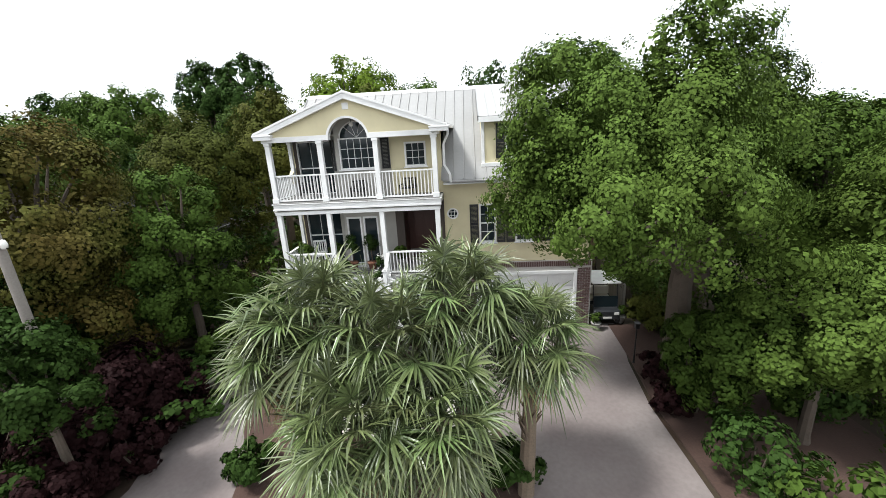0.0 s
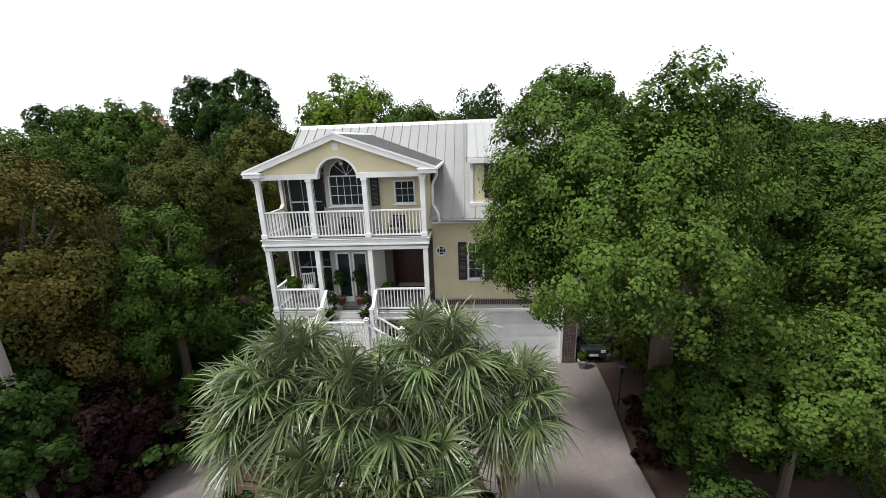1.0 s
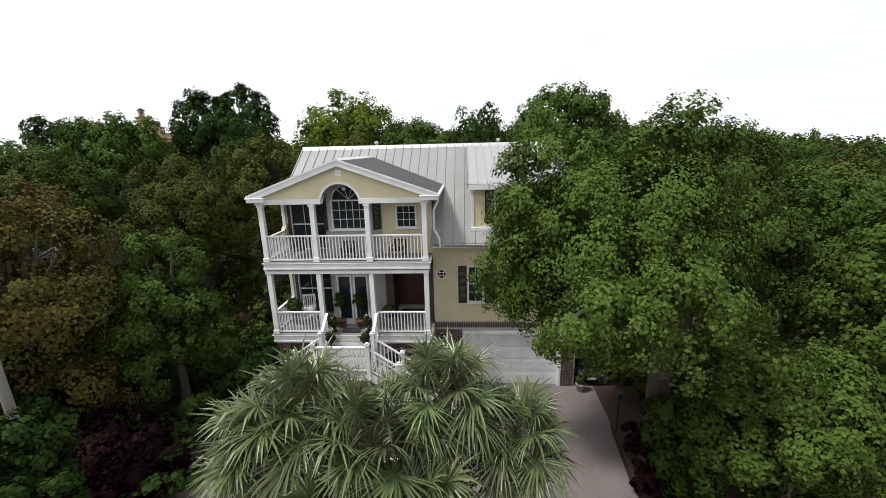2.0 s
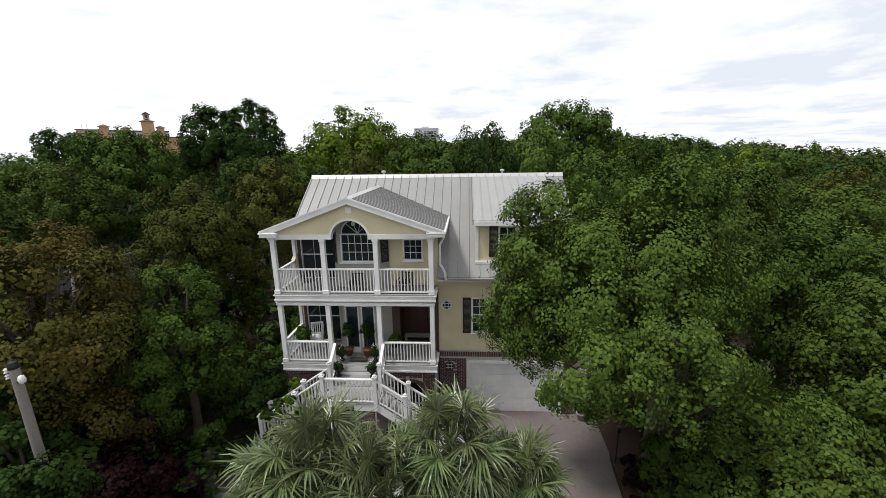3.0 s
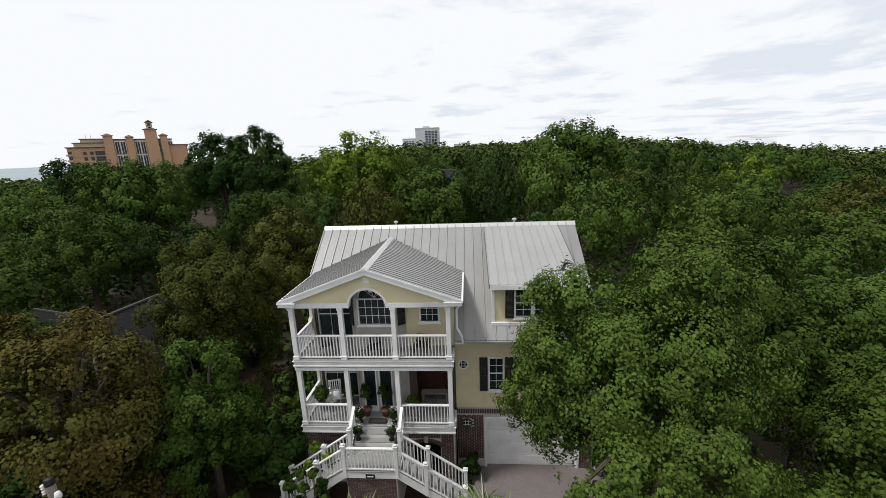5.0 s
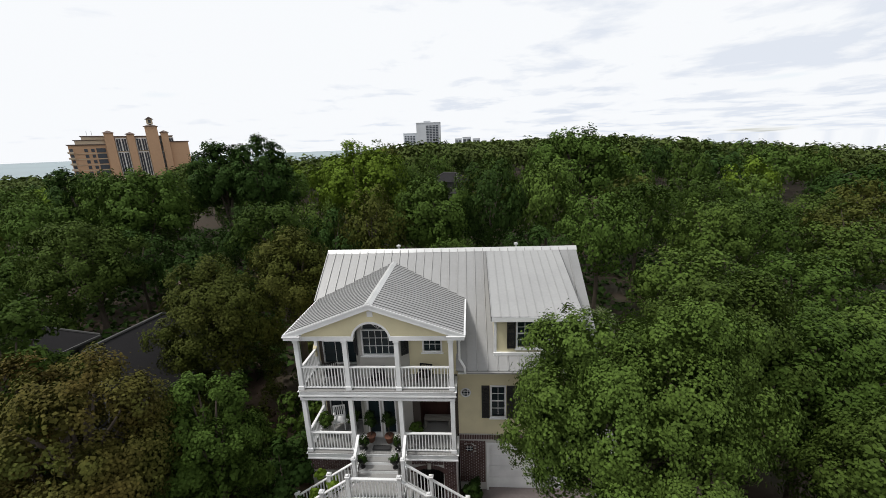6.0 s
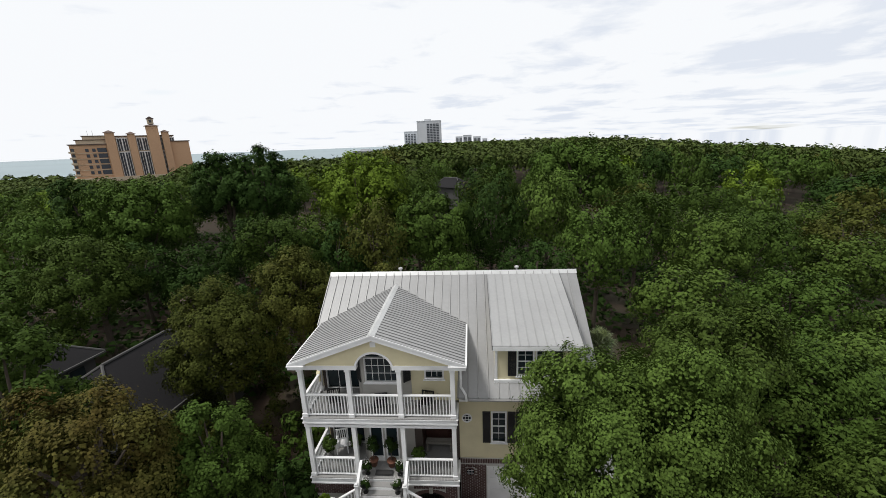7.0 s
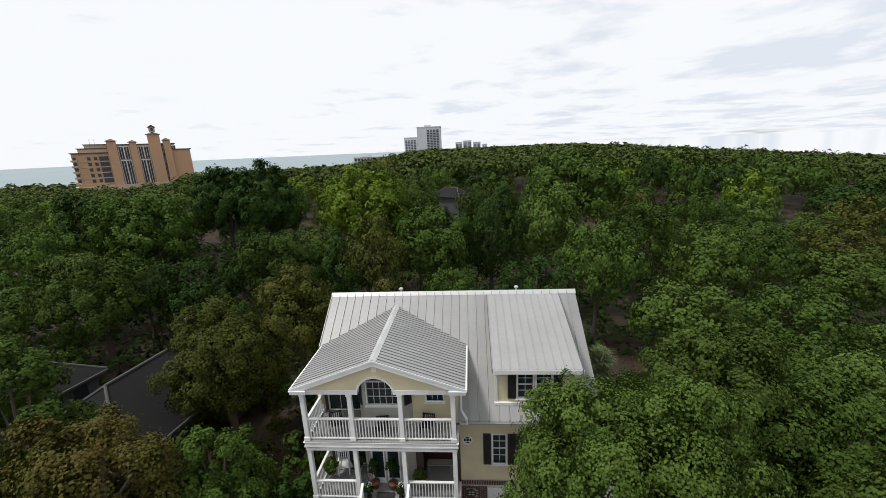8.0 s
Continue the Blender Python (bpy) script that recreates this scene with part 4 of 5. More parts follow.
tree("round_tree", "light green round-crowned tree by the neighbour's roof", (-23.5, 14.6, 0), (0, 0, 6.6), (4.3, 4.0, 4.7), 20, 20000, 0.185, "leaf_oak", 18, 0.26, skirt=4)
tree("tall_tree", "tall dark green tree behind the neighbouring houses", (-20.6, 29.6, 0), (0, 0, 12.2), (3.9, 3.8, 4.9), 17, 12000, 0.26, "leaf_dark", 19, 0.35)
tree("tall_tree", "tall dark green tree rising over the woods", (-15.6, 28.4, 0), (0, 0, 12.2), (3.5, 3.5, 4.8), 16, 11000, 0.26, "leaf_dark", 35, 0.35)
tree("tall_tree", "broad dark oak rising over the woods", (19.6, 33.0, 0), (0, 0, 12.0), (6.6, 5.0, 5.2), 22, 14000, 0.3, "leaf_mid", 36, 0.35)
tree("tall_tree", "yellow-green tree rising over the woods", (-5.2, 29.5, 0), (0, 0, 11.2), (6.0, 5.2, 5.1), 22, 15000, 0.28, "leaf_light", 37, 0.33)
tree("tall_tree", "dark green domed tree towards the shore", (-27.5, 25.0, 0), (0, 0, 9.6), (5.6, 4.6, 5.2), 20, 13000, 0.27, "leaf_mid", 31, 0.3)
tree("tall_tree", "tall dark thin-topped tree towards the shore", (-36.5, 27.5, 0), (0, 0, 9.8), (3.6, 3.4, 4.8), 15, 8000, 0.29, "leaf_dark", 32, 0.3)
tree("tall_tree", "full mid-green tree beyond the roof ridge", (3.4, 22.0, 0), (0, 0, 8.6), (4.4, 4.2, 4.3), 18, 11000, 0.24, "leaf_mid", 33, 0.3)
tree("tall_tree", "feathery green tree at the lot's edge", (-12.0, -0.8, 0), (0, 0, 6.2), (2.7, 2.7, 4.8), 18, 17000, 0.16, "leaf_mid", 20, 0.19, skirt=7)
tree("small_tree", "dark green tree among the shrubs at the edge", (-9.8, -6.4, 0), (0, 0, 3.6), (3.0, 2.4, 3.6), 18, 14000, 0.15, "leaf_dark", 39, 0.18, skirt=7)
tree("small_tree", "dark green leafy tree beside the utility pole", (-5.4, -5.6, 0), (0, 0, 3.0), (1.8, 1.6, 2.7), 14, 11000, 0.13, "leaf_dark", 61, 0.14, skirt=5)
tree("small_tree", "mid-green tree before the grey-sided house", (-18.8, 3.6, 0), (0, 0, 5.0), (2.6, 2.5, 4.0), 16, 11000, 0.17, "leaf_mid", 45, 0.2, skirt=3)
tree("small_tree", "dark leafy tree before the shingle roof", (-13.6, 1.4, 0), (0, 0, 3.2), (2.4, 2.0, 2.6), 14, 9000, 0.17, "leaf_dark", 64, 0.2, skirt=3)
tree("small_tree", "dark green tree in the shade behind the neighbour's roof", (-15.4, 15.6, 0), (0, 0, 4.6), (3.2, 2.8, 3.6), 16, 10000, 0.2, "leaf_dark", 46, 0.2)
tree("small_tree", "dark green tree behind the house corner", (-9.4, 17.8, 0), (0, 0, 7.8), (3.6, 3.2, 4.3), 17, 11000, 0.2, "leaf_mid", 47, 0.2)
tree("small_tree", "slim dark green tree between the pole and the driveway", (-1.95, -7.8, 0), (0, 0, 3.3), (1.25, 1.2, 1.75), 15, 14000, 0.1, "leaf_dark", 75, 0.12, skirt=9)
shrub("plum_shrub", "dark plum-leaved hedge shrub beside the driveway", (-3.2, -5.1, 0), (2.0, 1.8, 3.0), 15, 9000, 0.13, "leaf_plum", 21)
shrub("plum_shrub", "spreading plum-leaved shrub at the driveway's edge", (-3.4, -8.9, 0), (1.7, 1.5, 2.1), 14, 6000, 0.12, "leaf_plum", 30)
shrub("plum_shrub", "dark plum-leaved shrub at the lot corner", (-2.1, -8.7, 0), (1.4, 1.4, 2.3), 13, 8000, 0.11, "leaf_plum", 63)
shrub("plum_shrub", "broad plum-leaved hedge along the driveway", (-2.5, -6.9, 0), (1.5, 1.6, 2.5), 14, 8000, 0.12, "leaf_plum", 68)
shrub("plum_shrub", "plum-leaved hedge before the green trees", (-4.9, -4.4, 0), (1.7, 1.5, 2.6), 13, 5500, 0.13, "leaf_plum", 69)
shrub("plum_shrub", "plum-leaved shrub hanging over the driveway", (-2.0, -4.5, 0), (1.2, 1.3, 1.9), 12, 7000, 0.11, "leaf_plum", 72)
shrub("plum_shrub", "low plum-leaved shrub at the driveway", (-1.6, -6.6, 0), (0.9, 1.3, 1.4), 12, 6000, 0.1, "leaf_plum", 73)
shrub("plum_shrub", "low plum-leaved shrub beside the pole", (-6.8, -6.6, 0), (2.0, 1.7, 2.6), 13, 8000, 0.11, "leaf_plum", 28)
shrub("plum_shrub", "dark plum-leaved shrub under the trees", (-4.8, -7.6, 0), (2.2, 1.6, 2.6), 15, 8000, 0.13, "leaf_plum", 22)
UNDER = [shrub("understory_bush", "dark leafy bush under the trees", (-8.2 + 3.4 * k, 1.6 - 0.8 * k, 0), (2.0, 1.9, 3.0), 9, 1500, 0.2, m, 50 + k) for k, m in enumerate(("leaf_dark", "leaf_mid", "leaf_dark"))]
# the first three are added to darken the deep-shaded gap beside the house
for i, (x, y) in enumerate(((-1.9, 2.4), (-2.2, 4.8), (-1.8, 6.8), (-5.2, 0.6), (-10.4, -3.6), (-12.6, -5.6), (-6.6, -5.2), (-14.4, 0.8), (-2.7, 8.6), (-2.6, 11.2), (-9.6, 3.9), (-1.9, -3.9), (-8.0, 10.8), (15.8, 4.4), (17.2, 2.2), (16.8, -4.4), (19.6, -3.6), (15.6, 9.5), (14.0, 13.6), (2.0, 13.4), (8.5, 13.8), (-9.0, -1.2), (-5.0, -4.4), (-11.6, 1.6), (-7.8, -5.0), (-4.4, 2.6), (13.9, -6.8), (15.4, -9.4), (14.2, -9.0), (-12.8, -8.0))):
    copy = copy_thing(UNDER[i % 3], Matrix.Identity(4))
    k = (0.9 if x < 12 or y > 0 else 0.55) + 0.05 * (i * 7 % 6)
    copy.matrix_basis = Matrix.LocRotScale((x, y, 0), Euler((0, 0, 1.3 * i)), (k, k, k if x != -1.9 else 0.6))
shrub("green_shrub", "glossy dark green shrub in the palm bed", (8.1, -6.9, 0.05), (1.0, 0.8, 1.3), 8, 3500, 0.11, "leaf_dark", 23)
shrub("green_shrub", "small blue-green shrub at the bed's edge", (1.7, -6.7, 0.05), (0.7, 0.7, 1.0), 7, 2600, 0.11, "leaf_dark", 24)
shrub("green_shrub", "leafy green shrub under the oak", (13.9, -4.3, 0.05), (1.2, 1.4, 3.3), 13, 10000, 0.12, "leaf_mid", 25)
shrub("green_shrub", "leafy shrub along the border fence", (15.2, 0.2, 0.05), (1.3, 1.3, 2.0), 9, 5000, 0.13, "leaf_olive", 40)
shrub("green_shrub", "broad light green shrub beside the porch", (0.95, -0.75, 0.03), (0.8, 0.6, 2.7), 9, 4500, 0.17, "leaf_light", 26)
shrub("green_shrub", "dark leafy shrub below the stair", (1.1, -2.45, 0.03), (1.0, 0.55, 3.1), 13, 8000, 0.12, "leaf_mid", 41)
shrub("green_shrub", "small clipped shrub by the garage", (6.95, 0.4, 0), (0.5, 0.45, 1.3), 7, 2200, 0.1, "leaf_dark", 42)
shrub("red_shrub", "low red-brown leafy shrub at the border", (13.15, -4.3, 0.05), (0.55, 0.9, 0.95), 7, 2600, 0.1, "leaf_plum", 62)
shrub("red_shrub", "low red-flowered shrub along the driveway", (13.5, -2.6, 0.05), (0.5, 1.0, 0.9), 7, 2600, 0.1, "leaf_plum", 43)
shrub("tan_shrub", "tan feathery grass clump by the fence", (14.6, 0.9, 0.05), (0.8, 0.7, 1.7), 7, 3000, 0.15, "leaf_olive", 44)

# ---- the woods behind ----
def canopy(x, y):
    """Height of the tree tops, which sink towards the shore."""
    way = x / (y + 13.3)
    h = 11.0 + 0.06 * max(0.0, y - 16) - 0.05 * max(0.0, x - 18) * max(0.0, 1 - y / 90)
    h = min(h, 16.0) + 1.5 * noise.noise((x * 0.09, y * 0.09, 3.0))
    if way < -0.1:
        h = min(h, 17.0 - 0.034 * (y + 13.3) * min(1.0, (-0.1 - way) / 0.2))
    if way < -0.7:
        h = min(h, 14.8 - 0.06 * (y + 13.3))
    return max(h, 4.5)


def wood_kind(seed, mat, label, leaves, leaf, boughs):
    """A woodland tree ten metres high: trunk, crown and label."""
    rng = np.random.default_rng(seed)
    size = (4.0 * rng.uniform(0.9, 1.1), 4.0 * rng.uniform(0.9, 1.1), 3.7)
    arms = boughs_of(rng, (0, 0, 6.3), size, boughs)
    return mesh_of(trunk_bm(rng, 6.0, 0.2, arms, limbs=4), "trunk", M["bark"]), crown_mesh("crown", rng, arms, leaves, leaf, M[mat]), label


KINDS = (("leaf_mid", "mid-green broad-leaved tree of the woods"), ("leaf_dark", "dark green oak of the woods"), ("leaf_light", "yellow-green broad-leaved tree of the woods"),
         ("leaf_oak", "full green oak of the woods"), ("leaf_olive", "olive-brown tree of the woods"), ("leaf_mid", "tall green tree of the woods"))
wood_kinds = [wood_kind(100 + k, m, l, 5400, 0.225, 15) for k, (m, l) in enumerate(KINDS)] + [wood_kind(120 + k, m, l, 1700, 0.4, 11) for k, (m, l) in enumerate(KINDS)]
wood_first, wood_places = {}, []
rng_wood = np.random.default_rng(7)


def wood(x, y, top, wide, kind):
    """A tree of the woods with its top at that height and a crown that wide."""
    kind += 6 if y > 44 else 0
    z = ground_height(x, y)
    k = wide / 8.2
    m = Matrix.LocRotScale((x, y, z), Euler((0, 0, rng_wood.uniform(0, 6.28))), (k, k, (top - z) / 10.1))
    wood_places.append((x, y, wide))
    if kind not in wood_first:
        ob = thing("woodland_tree", wood_kinds[kind][2], "tree", group="trees of the woods")
        part("trunk", wood_kinds[kind][0], None, ob)
        part("crown", wood_kinds[kind][1], None, ob)
        ob.matrix_basis = m
        wood_first[kind] = ob
    else:
        copy_thing(wood_first[kind], Matrix.Identity(4)).matrix_basis = m


# the crowns that stand out behind the house
wood(-33.5, 20.0, 12.4, 8.5, 0)
wood(-33.0, 33.5, 12.6, 9.0, 3)
wood(-1.6, 20.0, 12.6, 7.2, 4)
wood(9.0, 23.4, 14.1, 7.8, 1)
wood(14.6, 25.6, 14.5, 8.6, 3)
wood(17.6, 18.6, 11.8, 8.0, 0)
wood(23.2, 24.8, 11.8, 8.6, 5)
wood(27.4, 20.4, 10.8, 8.4, 3)
wood(31.8, 21.6, 10.4, 7.6, 0)
wood(37.2, 18.8, 9.0, 8.6, 3)
wood(21.2, 11.6, 9.0, 8.8, 3)
wood(28.4, 12.0, 8.2, 7.6, 0)
wood(9.6, 34.4, 14.2, 9.0, 0)
wood(-10.4, 42.6, 14.8, 9.0, 2)
wood(-0.8, 43.4, 15.0, 9.0, 3)
wood(0.8, 32.0, 14.2, 8.0, 5)
wood(12.2, 17.0, 9.2, 6.4, 1)
wood(5.6, 16.6, 9.0, 6.0, 5)
wood(0.2, 14.6, 8.4, 5.0, 4)
wood(25.2, 3.4, 8.2, 7.0, 3)
wood(31.0, 5.6, 7.0, 7.4, 0)
wood(-32.5, 27.0, 14.8, 9.0, 0)
wood(-18.5, 20.6, 8.6, 8.0, 1)
wood(-24.8, 20.6, 9.0, 7.6, 1)
wood(-5.4, 20.8, 10.4, 6.8, 1)
wood(-8.2, 24.4, 11.2, 7.0, 3)
wood(-13.4, 21.8, 11.0, 7.6, 1)
wood(-30.4, 13.6, 8.6, 8.0, 0)
wood(-26.6, 8.4, 8.0, 6.4, 3)
wood(-12.4, 13.8, 7.2, 5.6, 1)
wood(38.4, 11.0, 6.4, 7.8, 3)
wood(25.0, 8.2, 6.6, 6.6, 0)
wood(33.4, 10.4, 6.2, 6.6, 3)
wood(44.0, 16.0, 7.4, 8.4, 0)

KEEP_OUT = [(-3.5, 18.0, -30, 14.0), (-28, -9, 2, 14.0), (-10, 0, -30, 13), (9, 25, -30, 8), (1.0, 6.5, 50, 62), (-30, 40, -30, 2)]
TALL = ((-23.5, 14.6, 8), (-20.6, 29.6, 8), (-15.6, 28.4, 7), (19.6, 33.0, 12), (-5.2, 29.5, 11), (-27.5, 25.0, 9), (-36.5, 27.5, 7), (3.4, 22.0, 8.5), (-9.4, 17.8, 7), (-15.4, 15.6, 6))
wood_places.extend(TALL)
y = 6.0
while y < 102:
    step = 6.4 + 0.035 * y
    x = -1.2 * y - 26
    while x < 1.15 * y + 32:
        px, py = x + rng_wood.uniform(-2.0, 2.0), y + rng_wood.uniform(-2.0, 2.0)
        x += step
        wide = rng_wood.uniform(0.95, 1.4) * step
        if any(a < px < b and c < py < d for a, b, c, d in KEEP_OUT) or any(math.hypot(px - a, py - b) < 0.41 * (wide + c) for a, b, c in wood_places):
            continue
        top = ground_height(px, py) + canopy(px, py) * rng_wood.uniform(0.74, 1.1)
        kind = int(rng_wood.choice(6, p=(0.26, 0.13, 0.1, 0.22, 0.12, 0.17) if px > 14 else (0.25, 0.14, 0.17, 0.22, 0.07, 0.15)))
        wood(px, py, top, wide, kind)
    y += step * 0.9


rng_low = np.random.default_rng(8)
low_p = np.stack([rng_low.uniform(-60, 60, 26000), rng_low.uniform(9, 62, 26000), np.zeros(26000)], axis=1)
hump = np.array([noise.noise((0.3 * p[0], 0.3 * p[1], 1.0)) for p in low_p])
free = (np.abs(low_p[:, 0] - 6) > 9) | (low_p[:, 1] > 14)
free &= ~((low_p[:, 0] > 12) & (low_p[:, 0] < 24) & (low_p[:, 1] < 17))
free &= ~((low_p[:, 0] < -9) & (low_p[:, 0] > -25) & (low_p[:, 1] < 12.5))
low_p[:, 2] = [ground_height(p[0], p[1]) for p in low_p]
low_p[:, 2] += rng_low.uniform(0.05, 1.0, 26000) * (1.3 + 1.6 * hump)
low_p = low_p[free & (hump > -0.55)]
tagged(part("undergrowth", quads_mesh("undergrowth", leaf_quads(rng_low, low_p, np.tile((0, 0, 1.0), (len(low_p), 1)) + rng_low.normal(0, 0.5, low_p.shape), 0.62), M["leaf_dark"]), None), "dark leafy undergrowth below the trees", "undergrowth", "", "stuff")


def sea_side(x, y):
    """How far a place lies inland of the shore."""
    pts = [(-4000, 40), (-420, 210), (-190, 330), (-160, 520), (-150, 900), (-140, 1500)]
    for (x0, y0), (x1, y1) in zip(pts, pts[1:]):
        if y <= max(y0, y1):
            t = (y - y0) / (y1 - y0)
            return x - (x0 + t * (x1 - x0))
    return x + 140


far_q, rng_far = [], np.random.default_rng(9)
y = 100.0
while y < 1500:
    step = 4.2 + 0.027 * y
    x = -1.25 * y - 30
    while x < 1.22 * y + 40:
        px, py = x + rng_far.uniform(-0.45, 0.45) * step, y + rng_far.uniform(-0.45, 0.45) * step
        x += step
        if sea_side(px, py) < 12 or (-270 < px < -150 and 215 < py < 300) or (-140 < px < -95 and 455 < py < 500):
            continue
        r = min(step * rng_far.uniform(0.5, 0.85), 15)
        top = ground_height(px, py) + canopy(px, py) + rng_far.uniform(-2.0, 1.3)
        tall = min(r, 5.0)
        near = y < 230
        for k in range(4 if near else 2):
            cx, cy, cz = px + rng_far.uniform(-0.55, 0.55) * r, py + rng_far.uniform(-0.55, 0.55) * r, top - tall + rng_far.uniform(-1.4, 0.0)
            n = 42 if near else 17
            D = unit(rng_far.normal(0, 1, (n, 3)))
            D[:, 2] = np.abs(D[:, 2])
            P = np.array((cx, cy, cz)) + D * np.array((0.56 * r, 0.56 * r, tall)) * rng_far.uniform(0.8, 1.08, (n, 1))
            far_q.append(leaf_quads(rng_far, P, D + np.array((0, 0, 0.3)), (0.23 if near else 0.44) * min(r, 9), 0.8))
    y += step * 0.8
tagged(part("far_woods", quads_mesh("far_woods", np.concatenate(far_q), M["leaf_far"]), None), "unbroken green tree tops of distant woods", "woods", "", "stuff")

# ---- cabbage palms in the bed ----
def frond_mesh(seed, rise):
    """A fan leaf on its stalk: rise is the stalk's angle, the blades droop at their tips."""
    rng = np.random.default_rng(seed)
    bm = bmesh.new()
    e = radians(rise)
    out, up = Vector((math.cos(e), 0, math.sin(e))), Vector((-math.sin(e), 0, math.cos(e)))
    side = Vector((0, 1, 0))
    stalk = 0.75
    pts = [Vector((0, 0, 0)), out * stalk * 0.5 + Vector((0, 0, 0.05)), out * stalk]
    tube(bm, pts, [0.028, 0.02, 0.013], 4)
    hub = pts[-1]
    n = 34
    for i in range(n):
        a = radians(-138 + 276 * (i + rng.uniform(-0.25, 0.25)) / (n - 1))
        d = (out * math.cos(a) + side * math.sin(a) + up * rng.uniform(0.02, 0.22)).normalized()
        across = d.cross(up).normalized()
        length = rng.uniform(0.78, 1.02) * (1.0 - 0.22 * abs(a) / 2.4)
        start = hub + out * 0.12 * math.cos(a / 2)
        droop = rng.uniform(0.04, 0.5)
        rows = []
        for f, w in ((0.02, 0.013), (0.32, 0.027), (0.66, 0.02), (1.0, 0.003)):
            p = start + d * (length * f) - Vector((0, 0, droop * f ** 2.4 * length * 1.6))
            rows.append([bm.verts.new(p + across * w), bm.verts.new(p + up * -0.4 * w), bm.verts.new(p - across * w)])
        for r0, r1 in zip(rows, rows[1:]):
            for k in range(2):
                bm.faces.new((r0[k], r0[k + 1], r1[k + 1], r1[k]))
    return mesh_of(bm, "frond", M["palm"])


RISES = (72, 52, 34, 18, 2, -16, -36, -58)
fronds = {r: [frond_mesh(200 + 3 * i + k, r) for k in range(3)] for i, r in enumerate(RISES)}
dry = frond_mesh(290, -70)
dry.materials[0] = M["palm_dry"]


def palm(at, height, scale, seed, lean=(0.0, 0.0), label="cabbage palm with a shaggy head of fan fronds"):
    rng = np.random.default_rng(seed)
    ob = thing("palm_tree", label, "palm", at, 0, "palms in the bed")
    bm = bmesh.new()
    top = Vector((lean[0], lean[1], height))
    tube(bm, [(0, 0, -0.1), top * 0.5, top], [0.2, 0.16, 0.17], 10)
    for i in range(46):
        f = rng.uniform(0.35, 1.0)
        a = rng.uniform(0, math.tau)
        d = Vector((math.cos(a), math.sin(a), 0.0))
        p = top * f + d * 0.14
        tube(bm, [p, p + d * 0.13 + Vector((0, 0, 0.24))], [0.035, 0.012], 4)
    part("trunk", bm, M["palm_bark"], ob, "brown trunk with old leaf bases")
    k = 0
    for r, count in zip(RISES, (2, 4, 5, 5, 5, 5, 4, 3)):
        for i in range(count):
            o = part("frond", fronds[r][int(rng.integers(3))], None, ob)
            s = scale * rng.uniform(0.85, 1.12)
            o.matrix_basis = Matrix.LocRotScale(top + Vector((0, 0, 0.06 + 0.002 * r)), Euler((radians(rng.uniform(-14, 14)), 0, math.tau * (i + rng.uniform(-0.3, 0.3)) / count + 0.7 * k)), (s, s, s))
        k += 1
    for i in range(5):
        o = part("dry_frond", dry, None, ob, "dead brown hanging frond")
        s = scale * 0.8
        o.matrix_basis = Matrix.LocRotScale(top - Vector((0, 0, 0.15)), Euler((0, 0, rng.uniform(0, 6.28))), (s, s, s))
    return ob


palm((4.3, -7.4, 0.05), 4.65, 1.02, 1, (0.0, 0.1))
palm((7.15, -7.0, 0.05), 5.0, 0.92, 2, (0.1, 0.0), "taller cabbage palm with upright fan fronds")
palm((5.9, -7.6, 0.05), 4.35, 1.0, 3, (0.0, -0.1))
palm((8.6, -7.1, 0.05), 4.05, 0.85, 4, (0.15, 0.1), "cabbage palm leaning over the driveway")
palm((5.3, -8.6, 0.05), 3.2, 1.0, 5, (0.05, -0.15), "short cabbage palm with wide drooping fronds")
palm((3.65, -7.3, 0.05), 3.9, 0.95, 6, (-0.15, 0.0))
palm((6.8, -8.5, 0.05), 3.35, 0.92, 7, (0.1, -0.1), "short cabbage palm with wide drooping fronds")
palm((14.4, 7.8, 0.0), 5.0, 0.65, 8, (0.1, 0.0), "slim cabbage palm behind the house")

# ---- things on the porch ----
def topiary(at, label="round clipped topiary in a terracotta pot"):
    ob = thing("topiary", label, "potted plant", at, 0, "topiaries by the door")
    part("pot", lathe([(0.0, 0.0), (0.13, 0.0), (0.19, 0.26), (0.21, 0.27), (0.21, 0.31), (0.18, 0.31), (0.17, 0.26), (0.0, 0.25)], 14), M["terracotta"], ob, "terracotta pot", True)
    bm = bmesh.new()
    tube(bm, [(0, 0, 0.25), (0.01, 0, 0.6), (0, 0, 0.85)], [0.022, 0.018, 0.015], 6)
    part("stem", bm, M["bark"], ob)
    rng = np.random.default_rng(61)
    part("foliage", crown_mesh("foliage", rng, [(np.array((0, 0, 1.08)), 0.27), (np.array((0.05, 0, 0.95)), 0.22), (np.array((-0.04, 0.03, 1.25)), 0.22)], 1500, 0.05, M["leaf_dark"]), None, ob)
    return ob


FLOOR = 3.122
first = topiary((2.62, 0.52, FLOOR))
copy_thing(first, pose(3.42, 0.5, FLOOR, 0, 0, 70))


